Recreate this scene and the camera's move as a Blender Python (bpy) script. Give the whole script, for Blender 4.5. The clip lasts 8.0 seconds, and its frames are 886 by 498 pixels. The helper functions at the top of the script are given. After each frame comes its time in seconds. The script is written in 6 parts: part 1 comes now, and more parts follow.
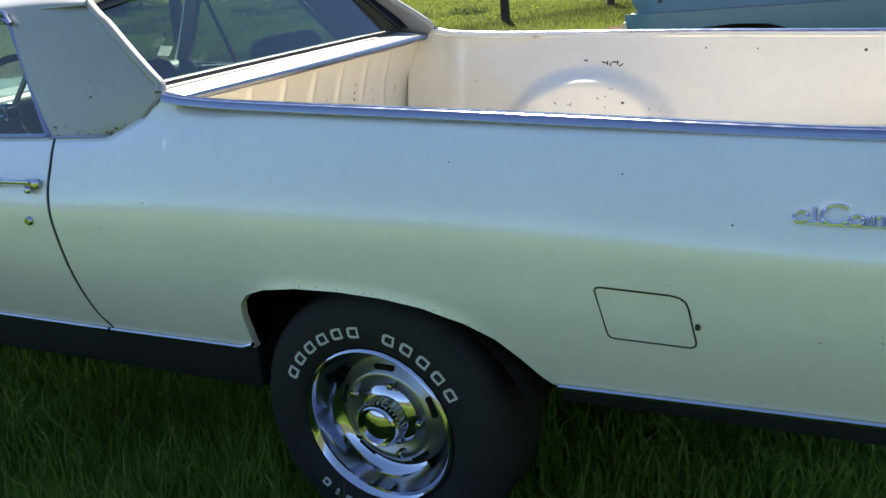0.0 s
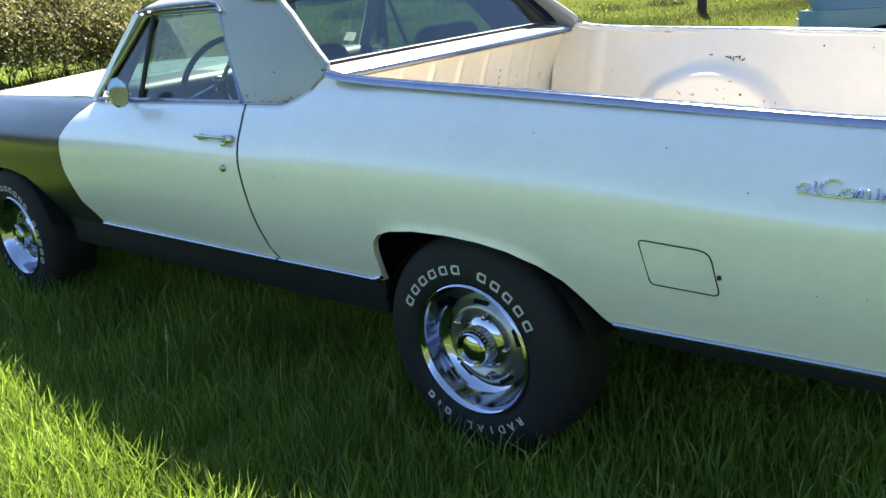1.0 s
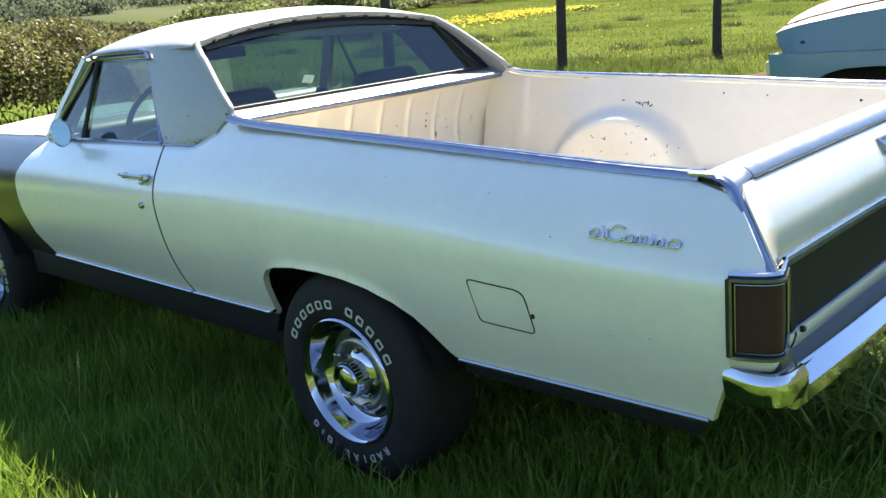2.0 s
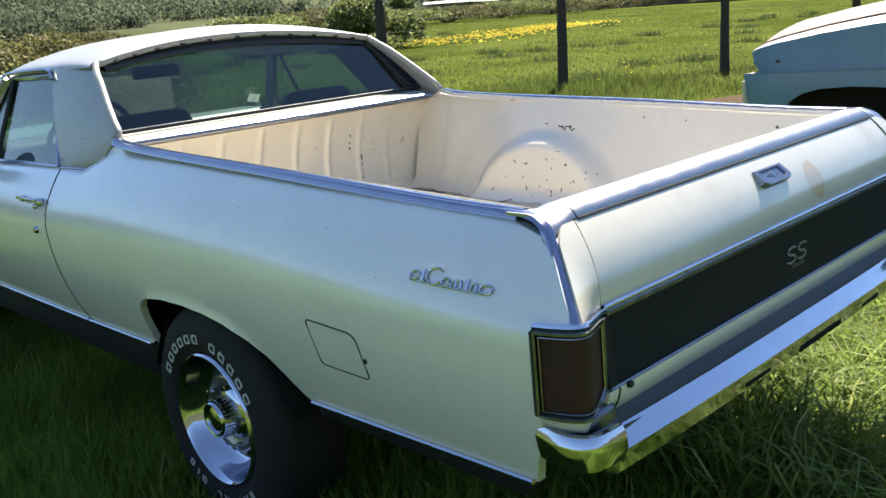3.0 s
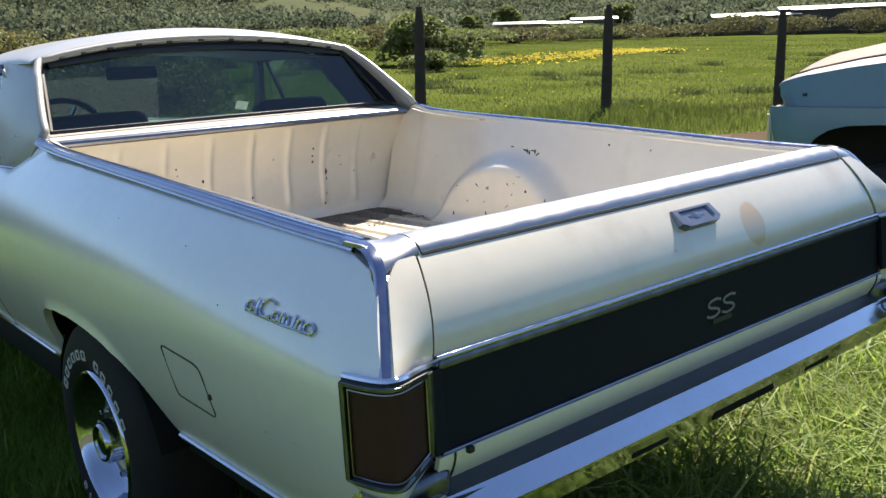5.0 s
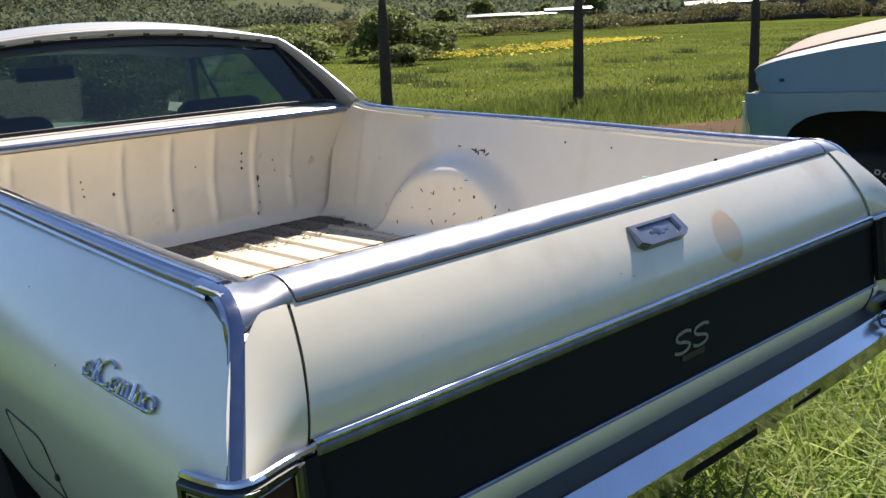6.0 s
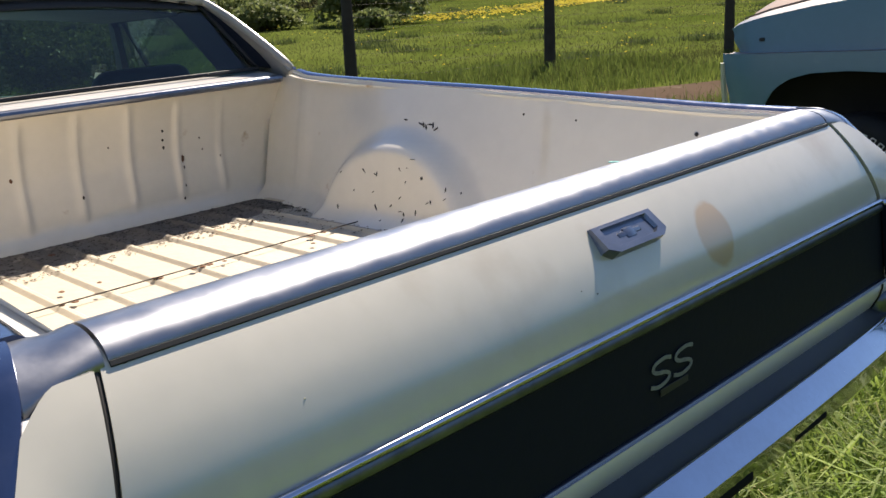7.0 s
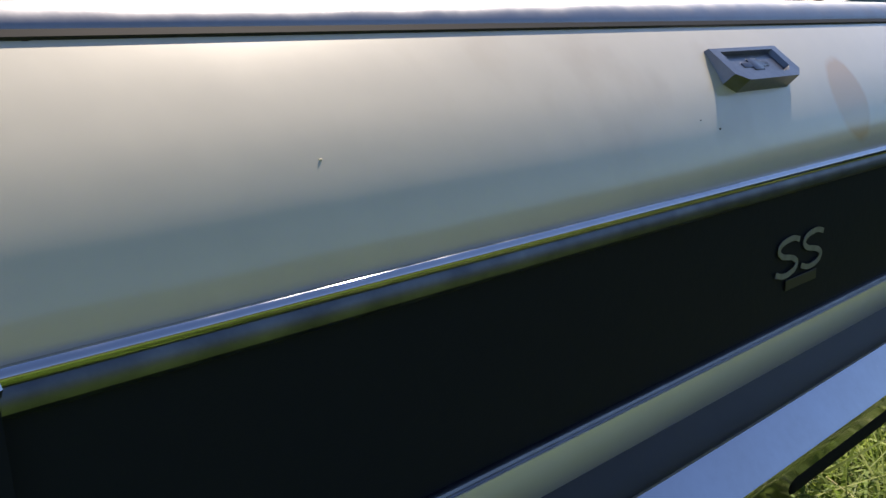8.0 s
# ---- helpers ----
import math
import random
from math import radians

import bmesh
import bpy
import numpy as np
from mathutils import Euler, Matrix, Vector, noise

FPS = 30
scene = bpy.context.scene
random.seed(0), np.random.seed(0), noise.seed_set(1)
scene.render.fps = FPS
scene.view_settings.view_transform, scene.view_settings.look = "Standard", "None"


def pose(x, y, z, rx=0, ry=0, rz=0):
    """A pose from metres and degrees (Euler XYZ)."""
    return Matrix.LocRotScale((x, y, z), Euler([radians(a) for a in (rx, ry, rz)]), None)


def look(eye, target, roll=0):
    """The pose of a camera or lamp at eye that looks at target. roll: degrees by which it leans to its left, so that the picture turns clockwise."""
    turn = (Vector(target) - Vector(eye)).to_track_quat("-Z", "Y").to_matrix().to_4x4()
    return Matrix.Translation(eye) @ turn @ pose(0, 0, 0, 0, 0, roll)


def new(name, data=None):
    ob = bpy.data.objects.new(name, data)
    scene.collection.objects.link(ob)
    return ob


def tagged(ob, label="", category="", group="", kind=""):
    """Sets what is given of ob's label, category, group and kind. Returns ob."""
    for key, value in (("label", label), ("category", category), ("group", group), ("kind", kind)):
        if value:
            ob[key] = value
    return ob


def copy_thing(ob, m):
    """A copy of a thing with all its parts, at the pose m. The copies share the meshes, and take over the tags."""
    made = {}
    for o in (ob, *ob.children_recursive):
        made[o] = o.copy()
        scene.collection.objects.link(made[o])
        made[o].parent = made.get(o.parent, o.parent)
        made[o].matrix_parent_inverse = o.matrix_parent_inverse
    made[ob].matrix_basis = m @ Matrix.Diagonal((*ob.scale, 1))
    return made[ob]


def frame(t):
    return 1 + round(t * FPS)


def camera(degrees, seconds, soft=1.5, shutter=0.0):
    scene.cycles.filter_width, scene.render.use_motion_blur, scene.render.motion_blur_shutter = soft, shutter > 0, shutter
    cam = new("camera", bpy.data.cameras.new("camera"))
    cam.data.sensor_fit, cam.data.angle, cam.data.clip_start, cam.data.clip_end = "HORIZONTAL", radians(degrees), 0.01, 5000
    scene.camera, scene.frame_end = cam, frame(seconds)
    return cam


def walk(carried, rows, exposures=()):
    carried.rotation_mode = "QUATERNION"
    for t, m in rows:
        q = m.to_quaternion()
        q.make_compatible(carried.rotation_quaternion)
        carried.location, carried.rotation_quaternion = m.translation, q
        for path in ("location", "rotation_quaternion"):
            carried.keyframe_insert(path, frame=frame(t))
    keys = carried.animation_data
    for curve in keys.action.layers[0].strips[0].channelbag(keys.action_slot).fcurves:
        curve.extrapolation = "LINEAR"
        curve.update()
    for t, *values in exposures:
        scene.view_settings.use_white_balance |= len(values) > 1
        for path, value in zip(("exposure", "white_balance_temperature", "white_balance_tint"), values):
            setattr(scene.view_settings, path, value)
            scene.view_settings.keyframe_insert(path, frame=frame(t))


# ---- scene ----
cam = camera(52.9, 8.0)
PATH = [
    (0, (1.117, -2.475, 1.365), (0.185, -0.802, 0.79), -5.5),
    (0.5, (1.346, -2.626, 1.364), (0.13, -1.142, 0.801), -4.3),
    (1, (1.579, -2.721, 1.377), (0.295, -1.294, 0.817), -4.9),
    (1.5, (1.803, -2.651, 1.386), (0.493, -1.235, 0.862), -5.3),
    (2, (2.046, -2.473, 1.38), (0.679, -1.093, 0.902), -4.8),
    (2.2, (2.107, -2.398, 1.38), (0.727, -1.028, 0.909), -5.3),
    (3.3, (2.322, -1.941, 1.365), (0.88, -0.623, 0.934), -4.3),
    (3.5, (2.372, -1.889, 1.374), (0.907, -0.594, 0.951), -4.4),
    (4, (2.457, -1.793, 1.346), (0.965, -0.522, 0.947), -4.1),
    (4.5, (2.433, -1.705, 1.339), (0.919, -0.462, 0.938), -2.9),
    (4.7, (2.41, -1.669, 1.333), (0.893, -0.427, 0.939), -2.0),
    (5.8, (2.222, -1.372, 1.315), (0.741, -0.088, 0.914), -2.9),
    (6, (2.181, -1.285, 1.312), (0.701, -0.004, 0.901), -3.3),
    (6.5, (2.079, -1.085, 1.317), (0.584, 0.165, 0.868), -4.4),
    (7, (1.983, -0.99, 1.297), (0.547, 0.313, 0.809), -4.1),
    (7.5, (1.816, -0.925, 1.211), (0.478, 0.491, 0.756), -2.9),
    (7.6, (1.791, -0.898, 1.162), (0.445, 0.513, 0.715), -2.6),
    (7.7, (1.782, -0.888, 1.121), (0.411, 0.501, 0.686), -2.4),
    (7.8, (1.762, -0.889, 1.085), (0.389, 0.497, 0.64), -1.8),
    (7.9, (1.751, -0.881, 1.052), (0.353, 0.479, 0.608), -1.1),
    (8, (1.731, -0.87, 1.016), (0.308, 0.468, 0.586), -0.5),
]
walk(cam, [(t, look(eye, target, roll)) for t, eye, target, roll in PATH], [(0, 2.2, 6950, 9), (1, 2.6, 6950, 9), (2.2, 2.4, 6950, 9), (3.5, 1.87, 6900, 10), (4.5, 1.8, 6900, 11), (6, 1.55, 7000, 13), (7, 1.32, 7000, 14), (7.6, 1.32, 7000, 14), (8, 1.25, 7200, 16)])

# ---- sky and sun ----
SUN_TO = Vector((-0.44, 0.82, 1.14)).normalized()
world = bpy.data.worlds.new("sky")
scene.world = world
world.use_nodes = True
wn = world.node_tree
wn.nodes.clear()
sky = wn.nodes.new("ShaderNodeTexSky")
sky.sky_type = "NISHITA"
sky.sun_disc = False
sky.sun_elevation = math.asin(SUN_TO.z)
sky.sun_rotation = math.atan2(SUN_TO.x, SUN_TO.y)
sky.air_density, sky.dust_density, sky.ozone_density = 1.0, 0.0, 4.0
sky.altitude = 1200
sky_bg = wn.nodes.new("ShaderNodeBackground")
sky_bg.inputs["Strength"].default_value = 0.076
sky_out = wn.nodes.new("ShaderNodeOutputWorld")
wn.links.new(sky.outputs[0], sky_bg.inputs["Color"])
wn.links.new(sky_bg.outputs[0], sky_out.inputs["Surface"])
sun_data = bpy.data.lights.new("sun", "SUN")
sun_data.energy, sun_data.angle, sun_data.color = 5.0, radians(0.53), (1.0, 0.93, 0.82)
sun = new("sun", sun_data)
sun.matrix_world = look((0, 0, 30), Vector((0, 0, 30)) - SUN_TO)


# ---- materials ----
def material(name, color, rough=0.5, metal=0.0, vary=0.0, scale=8.0, color2=None, bump=0.0, bump_scale=60.0, coat=0.0,
             coat_rough=0.05, ior=1.5, coat_ior=1.5, spots=None, spot_scale=4.0, spot_at=(0.62, 0.72), per_object=0.0, per_island=0.0, rough_vary=0.0, blot=None):
    m = bpy.data.materials.new(name)
    m.use_nodes = True
    nt = m.node_tree
    b = nt.nodes["Principled BSDF"]
    b.inputs["Roughness"].default_value = rough
    b.inputs["Metallic"].default_value = metal
    b.inputs["IOR"].default_value = ior
    b.inputs["Coat Weight"].default_value = coat
    b.inputs["Coat IOR"].default_value = coat_ior
    b.inputs["Coat Roughness"].default_value = coat_rough
    geo = nt.nodes.new("ShaderNodeNewGeometry")

    def noise_at(s, detail=5.0):
        n = nt.nodes.new("ShaderNodeTexNoise")
        n.inputs["Scale"].default_value, n.inputs["Detail"].default_value = s, detail
        nt.links.new(geo.outputs["Position"], n.inputs["Vector"])
        return n.outputs["Fac"]

    def ramp(fac, lo, hi):
        r = nt.nodes.new("ShaderNodeMapRange")
        r.inputs["From Min"].default_value, r.inputs["From Max"].default_value = lo, hi
        nt.links.new(fac, r.inputs["Value"])
        return r.outputs[0]

    def mix(fac, c1, c2, kind="MIX"):
        x = nt.nodes.new("ShaderNodeMix")
        x.data_type, x.blend_type = "RGBA", kind
        if hasattr(fac, "links"):
            nt.links.new(fac, x.inputs[0])
        else:
            x.inputs[0].default_value = fac
        for c, slot in ((c1, x.inputs[6]), (c2, x.inputs[7])):
            if hasattr(c, "links"):
                nt.links.new(c, slot)
            else:
                slot.default_value = (*c, 1)
        return x.outputs[2]

    col = color
    if vary:
        other = color2 or tuple(c * 0.6 for c in color)
        col = mix(ramp(noise_at(scale), 0.5 - 0.5 * vary, 0.5 + 0.5 * vary), col, other)
        col = mix(0.12, col, mix(noise_at(scale * 9), tuple(c * 0.5 for c in color), tuple(min(1, c * 1.5) for c in color)))
    if spots:
        col = mix(ramp(noise_at(spot_scale, 8.0), *spot_at), col, spots)
    if blot:
        centre, radii, tint = blot
        sh = nt.nodes.new("ShaderNodeVectorMath")
        sh.operation = "SUBTRACT"
        nt.links.new(geo.outputs["Position"], sh.inputs[0])
        sh.inputs[1].default_value = centre
        sc = nt.nodes.new("ShaderNodeVectorMath")
        sc.operation = "DIVIDE"
        nt.links.new(sh.outputs[0], sc.inputs[0])
        sc.inputs[1].default_value = radii
        ln = nt.nodes.new("ShaderNodeVectorMath")
        ln.operation = "LENGTH"
        nt.links.new(sc.outputs[0], ln.inputs[0])
        wob = nt.nodes.new("ShaderNodeMath")
        wob.operation = "MULTIPLY_ADD"
        nt.links.new(noise_at(30.0), wob.inputs[0])
        wob.inputs[1].default_value = 0.35
        nt.links.new(ln.outputs["Value"], wob.inputs[2])
        edge = ramp(wob.outputs[0], 1.22, 1.05)
        fade = nt.nodes.new("ShaderNodeMath")
        fade.operation = "MULTIPLY"
        nt.links.new(edge, fade.inputs[0])
        fade.inputs[1].default_value = 0.9
        col = mix(fade.outputs[0], col, tint)
    for amount, kind in ((per_object, "object"), (per_island, "island")):
        if amount:
            if kind == "object":
                src = nt.nodes.new("ShaderNodeObjectInfo").outputs["Random"]
            else:
                src = geo.outputs["Random Per Island"]
            h = nt.nodes.new("ShaderNodeHueSaturation")
            v = nt.nodes.new("ShaderNodeMapRange")
            v.inputs["To Min"].default_value, v.inputs["To Max"].default_value = 1 - amount, 1 + amount
            nt.links.new(src, v.inputs["Value"])
            nt.links.new(v.outputs[0], h.inputs["Value"])
            if hasattr(col, "links"):
                nt.links.new(col, h.inputs["Color"])
            else:
                h.inputs["Color"].default_value = (*col, 1)
            col = h.outputs[0]
    if hasattr(col, "links"):
        nt.links.new(col, b.inputs["Base Color"])
    else:
        b.inputs["Base Color"].default_value = (*col, 1)
    if rough_vary:
        r = nt.nodes.new("ShaderNodeMapRange")
        r.inputs["From Min"].default_value, r.inputs["From Max"].default_value = 0.3, 0.7
        r.inputs["To Min"].default_value, r.inputs["To Max"].default_value = max(0, rough - rough_vary), rough + rough_vary
        nt.links.new(noise_at(scale * 1.7), r.inputs["Value"])
        nt.links.new(r.outputs[0], b.inputs["Roughness"])
    if bump:
        n = nt.nodes.new("ShaderNodeBump")
        n.inputs["Strength"].default_value, n.inputs["Distance"].default_value = bump, 0.01
        nt.links.new(noise_at(bump_scale), n.inputs["Height"])
        nt.links.new(n.outputs[0], b.inputs["Normal"])
    return m


def leaf_material(name, c1, c2, glow=0.45, patch=0.35, rough=0.55, third=None, shine=0.4):
    """Thin leaves and blades: reflect and let light through."""
    m = bpy.data.materials.new(name)
    m.use_nodes = True
    nt = m.node_tree
    nt.nodes.clear()
    out = nt.nodes.new("ShaderNodeOutputMaterial")
    geo = nt.nodes.new("ShaderNodeNewGeometry")
    r = nt.nodes.new("ShaderNodeValToRGB")
    r.color_ramp.elements[0].color, r.color_ramp.elements[1].color = (*c1, 1), (*c2, 1)
    if third:
        e = r.color_ramp.elements.new(0.9)
        e.color = (*c2, 1)
        r.color_ramp.elements[2].color = (*third, 1)
    nt.links.new(geo.outputs["Random Per Island"], r.inputs[0])
    n = nt.nodes.new("ShaderNodeTexNoise")
    n.inputs["Scale"].default_value = patch
    nt.links.new(geo.outputs["Position"], n.inputs["Vector"])
    h = nt.nodes.new("ShaderNodeHueSaturation")
    v = nt.nodes.new("ShaderNodeMapRange")
    v.inputs["From Min"].default_value, v.inputs["From Max"].default_value = 0.3, 0.7
    v.inputs["To Min"].default_value, v.inputs["To Max"].default_value = 0.7, 1.3
    nt.links.new(n.outputs["Fac"], v.inputs["Value"])
    nt.links.new(v.outputs[0], h.inputs["Value"])
    nt.links.new(r.outputs[0], h.inputs["Color"])
    p = nt.nodes.new("ShaderNodeBsdfPrincipled")
    p.inputs["Roughness"].default_value = rough
    p.inputs["Specular IOR Level"].default_value = shine
    t = nt.nodes.new("ShaderNodeBsdfTranslucent")
    x = nt.nodes.new("ShaderNodeMixShader")
    x.inputs[0].default_value = glow
    nt.links.new(h.outputs[0], p.inputs["Base Color"])
    nt.links.new(h.outputs[0], t.inputs["Color"])
    nt.links.new(p.outputs[0], x.inputs[1])
    nt.links.new(t.outputs[0], x.inputs[2])
    nt.links.new(x.outputs[0], out.inputs["Surface"])
    return m


def glass_material(name, color, alpha_mix=0.12):
    """A clear pane: mostly lets through, mirrors at a glance."""
    m = bpy.data.materials.new(name)
    m.use_nodes = True
    nt = m.node_tree
    nt.nodes.clear()
    out = nt.nodes.new("ShaderNodeOutputMaterial")
    t = nt.nodes.new("ShaderNodeBsdfTransparent")
    t.inputs["Color"].default_value = (*color, 1)
    g = nt.nodes.new("ShaderNodeBsdfGlossy")
    g.inputs["Roughness"].default_value = 0.02
    f = nt.nodes.new("ShaderNodeLayerWeight")
    p = nt.nodes.new("ShaderNodeMath")
    p.operation = "POWER"
    p.inputs[1].default_value = 4.0
    nt.links.new(f.outputs["Facing"], p.inputs[0])
    k = nt.nodes.new("ShaderNodeMath")
    k.operation = "MULTIPLY_ADD"
    k.inputs[1].default_value, k.inputs[2].default_value = 0.9, alpha_mix
    k.use_clamp = True
    x = nt.nodes.new("ShaderNodeMixShader")
    nt.links.new(p.outputs[0], k.inputs[0])
    nt.links.new(k.outputs[0], x.inputs[0])
    nt.links.new(t.outputs[0], x.inputs[1])
    nt.links.new(g.outputs[0], x.inputs[2])
    nt.links.new(x.outputs[0], out.inputs["Surface"])
    return m


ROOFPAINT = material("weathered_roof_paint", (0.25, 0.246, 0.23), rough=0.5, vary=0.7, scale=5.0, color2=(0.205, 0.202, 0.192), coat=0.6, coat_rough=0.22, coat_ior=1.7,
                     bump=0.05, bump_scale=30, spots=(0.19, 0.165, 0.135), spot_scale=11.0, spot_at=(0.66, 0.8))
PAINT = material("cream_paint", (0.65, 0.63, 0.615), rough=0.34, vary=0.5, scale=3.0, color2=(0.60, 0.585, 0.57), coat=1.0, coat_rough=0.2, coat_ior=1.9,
                 ior=1.5, bump=0.03, bump_scale=9, rough_vary=0.05)
BEDPAINT = material("bed_paint", (0.63, 0.595, 0.515), rough=0.4, vary=0.7, scale=2.5, color2=(0.55, 0.52, 0.45), coat=0.7, coat_rough=0.12, coat_ior=1.8,
                    bump=0.1, bump_scale=14, spots=(0.34, 0.24, 0.14), spot_scale=9.0, spot_at=(0.69, 0.76))
FLOORPAINT = material("worn_floor_paint", (0.43, 0.38, 0.30), rough=0.6, vary=0.8, scale=3.0, color2=(0.365, 0.315, 0.235), bump=0.2, bump_scale=30,
                      spots=(0.36, 0.27, 0.16), spot_scale=6.0, spot_at=(0.66, 0.78))
BLACKPAINT = material("black_paint", (0.012, 0.012, 0.014), rough=0.35, vary=0.4, scale=4, coat=0.4, coat_rough=0.16)
SATINBLACK = material("satin_black", (0.010, 0.013, 0.021), ior=1.15, rough=0.42, vary=0.5, scale=6, color2=(0.012, 0.014, 0.020), bump=0.03, bump_scale=80)
UNDER = material("underbody_black", (0.012, 0.012, 0.012), ior=1.2, rough=0.9, vary=0.4, scale=5)
SHADEROCKER = material("rocker_shade", (0.010, 0.011, 0.013), ior=1.25, rough=0.7, vary=0.5, scale=5)
LATCHMETAL = material("latch_metal", (0.22, 0.235, 0.27), rough=0.28, metal=1.0, vary=0.5, scale=30, color2=(0.16, 0.17, 0.20), bump=0.05, bump_scale=90)
DARKTRIM = material("dark_trim", (0.15, 0.17, 0.19), rough=0.34, metal=1.0, vary=0.5, scale=30, color2=(0.06, 0.07, 0.09))
# shelf above the bumper: its shade and dark reflection put into the grey
SHELFSHADE = material("shelf_shade_grey", (0.032, 0.037, 0.042), rough=0.45, vary=0.5, scale=9, color2=(0.024, 0.028, 0.032))
# dirt colour, kept dark so that it carries the bed's shade as well
SHADEGRIME = material("bed_dirt_shade", (0.19, 0.165, 0.135), rough=0.95, vary=0.8, scale=14, color2=(0.09, 0.076, 0.062), bump=0.5, bump_scale=90, spots=(0.32, 0.28, 0.22), spot_scale=20.0, spot_at=(0.6, 0.75))
CHROME = material("chrome", (0.45, 0.475, 0.55), rough=0.07, metal=1.0, vary=0.5, scale=12, color2=(0.42, 0.43, 0.48), rough_vary=0.04)
STEELTRIM = material("brushed_trim", (0.235, 0.25, 0.325), rough=0.17, metal=1.0, vary=0.5, scale=20, color2=(0.195, 0.205, 0.275), rough_vary=0.05, bump=0.015, bump_scale=150)
CAPMETAL = material("cap_metal", (0.28, 0.29, 0.32), rough=0.36, metal=1.0, vary=0.6, scale=18, color2=(0.24, 0.25, 0.28), rough_vary=0.05, bump=0.01, bump_scale=160)
RUBBER = material("rubber", (0.011, 0.011, 0.012), ior=1.3, rough=0.75, vary=0.5, scale=10, color2=(0.017, 0.017, 0.018), bump=0.15, bump_scale=70)
SEAL = material("black_seal", (0.01, 0.01, 0.011), rough=0.6, vary=0.4, scale=20)
WHITELETTER = material("white_rubber", (0.45, 0.45, 0.44), rough=0.6, vary=0.5, scale=40, color2=(0.45, 0.45, 0.44))
# one lens red as two copies: shaded near lamp, sunlit far lamp
LAMPRED_SHADED = material("lamp_red_shaded", (0.032, 0.009, 0.011), rough=0.5, ior=1.35, vary=0.4, scale=14, color2=(0.022, 0.007, 0.009), bump=0.1, bump_scale=120)
LAMPRED_SUNLIT = material("lamp_red_sunlit", (0.20, 0.002, 0.022), rough=0.3, ior=1.25, vary=0.4, scale=14, color2=(0.16, 0.002, 0.018), coat=0.1)
RUST = material("rust", (0.16, 0.065, 0.025), rough=0.85, vary=0.8, scale=30, color2=(0.05, 0.025, 0.012), bump=0.3)
STAIN = material("tan_stain", (0.55, 0.47, 0.33), rough=0.6, vary=0.6, scale=25, color2=(0.6, 0.54, 0.42))
CHIP = material("bare_chip", (0.03, 0.022, 0.018), rough=0.8, vary=0.5, scale=60)
TEAL = material("teal_mark", (0.02, 0.4, 0.36), rough=0.5)
VINYL = material("black_vinyl", (0.015, 0.015, 0.017), rough=0.5, vary=0.5, scale=15, bump=0.1)
DASH = material("dash_plastic", (0.05, 0.06, 0.06), rough=0.45, vary=0.4, scale=10)
PAPER = leaf_material("sticker_paper", (0.78, 0.79, 0.77), (0.8, 0.8, 0.78), glow=0.55, patch=9.0, shine=0.1)
TAILPAINT = material("tailgate_paint", (0.52, 0.49, 0.42), rough=0.34, vary=0.5, scale=3.0, color2=(0.46, 0.435, 0.375), coat=1.0, coat_rough=0.14, coat_ior=1.7, bump=0.03, bump_scale=9, rough_vary=0.05,
                     spots=(0.38, 0.32, 0.24), spot_scale=6.0, spot_at=(0.57, 0.82), blot=((1.27, 0.198, 0.958), (0.2, 0.042, 0.050), (0.42, 0.29, 0.15)))
GLASS = glass_material("car_glass", (0.32, 0.46, 0.42), 0.05)
MIRROR = material("mirror_silver", (0.24, 0.31, 0.33), rough=0.02, metal=1.0)
BLUEPAINT = material("faded_blue_paint", (0.055, 0.135, 0.20), rough=0.5, vary=0.7, scale=3, color2=(0.07, 0.16, 0.225), coat=0.1, coat_rough=0.15,
                     bump=0.06, bump_scale=12, spots=(0.15, 0.22, 0.25), spot_scale=3.0, spot_at=(0.6, 0.85))
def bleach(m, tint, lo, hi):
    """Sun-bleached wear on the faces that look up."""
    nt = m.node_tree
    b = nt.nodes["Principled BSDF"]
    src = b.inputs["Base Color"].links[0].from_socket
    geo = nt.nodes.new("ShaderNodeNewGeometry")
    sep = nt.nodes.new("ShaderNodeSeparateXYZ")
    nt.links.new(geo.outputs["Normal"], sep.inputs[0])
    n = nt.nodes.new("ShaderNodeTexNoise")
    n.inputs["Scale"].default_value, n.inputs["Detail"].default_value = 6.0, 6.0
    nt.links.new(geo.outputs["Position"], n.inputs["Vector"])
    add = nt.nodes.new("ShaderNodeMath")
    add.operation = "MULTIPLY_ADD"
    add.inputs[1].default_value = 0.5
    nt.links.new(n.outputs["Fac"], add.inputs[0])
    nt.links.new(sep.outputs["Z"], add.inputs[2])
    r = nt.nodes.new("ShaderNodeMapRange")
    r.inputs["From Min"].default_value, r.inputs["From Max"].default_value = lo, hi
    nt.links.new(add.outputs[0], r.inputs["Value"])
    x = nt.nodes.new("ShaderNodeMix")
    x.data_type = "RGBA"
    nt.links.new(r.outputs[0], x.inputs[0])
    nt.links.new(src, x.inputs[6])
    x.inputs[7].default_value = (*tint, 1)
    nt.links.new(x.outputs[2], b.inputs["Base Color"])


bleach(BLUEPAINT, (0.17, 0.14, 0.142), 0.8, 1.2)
HOODPAINT = material("rusty_hood_paint", (0.215, 0.15, 0.125), ior=1.25, rough=0.75, vary=0.9, scale=2.2, color2=(0.19, 0.165, 0.155),
                     spots=(0.2, 0.09, 0.05), spot_scale=3.5, spot_at=(0.55, 0.8))
POSTWOOD = material("weathered_post", (0.036, 0.030, 0.026), rough=0.9, vary=0.8, scale=9, color2=(0.065, 0.055, 0.046), ior=1.2, bump=0.6, bump_scale=40)
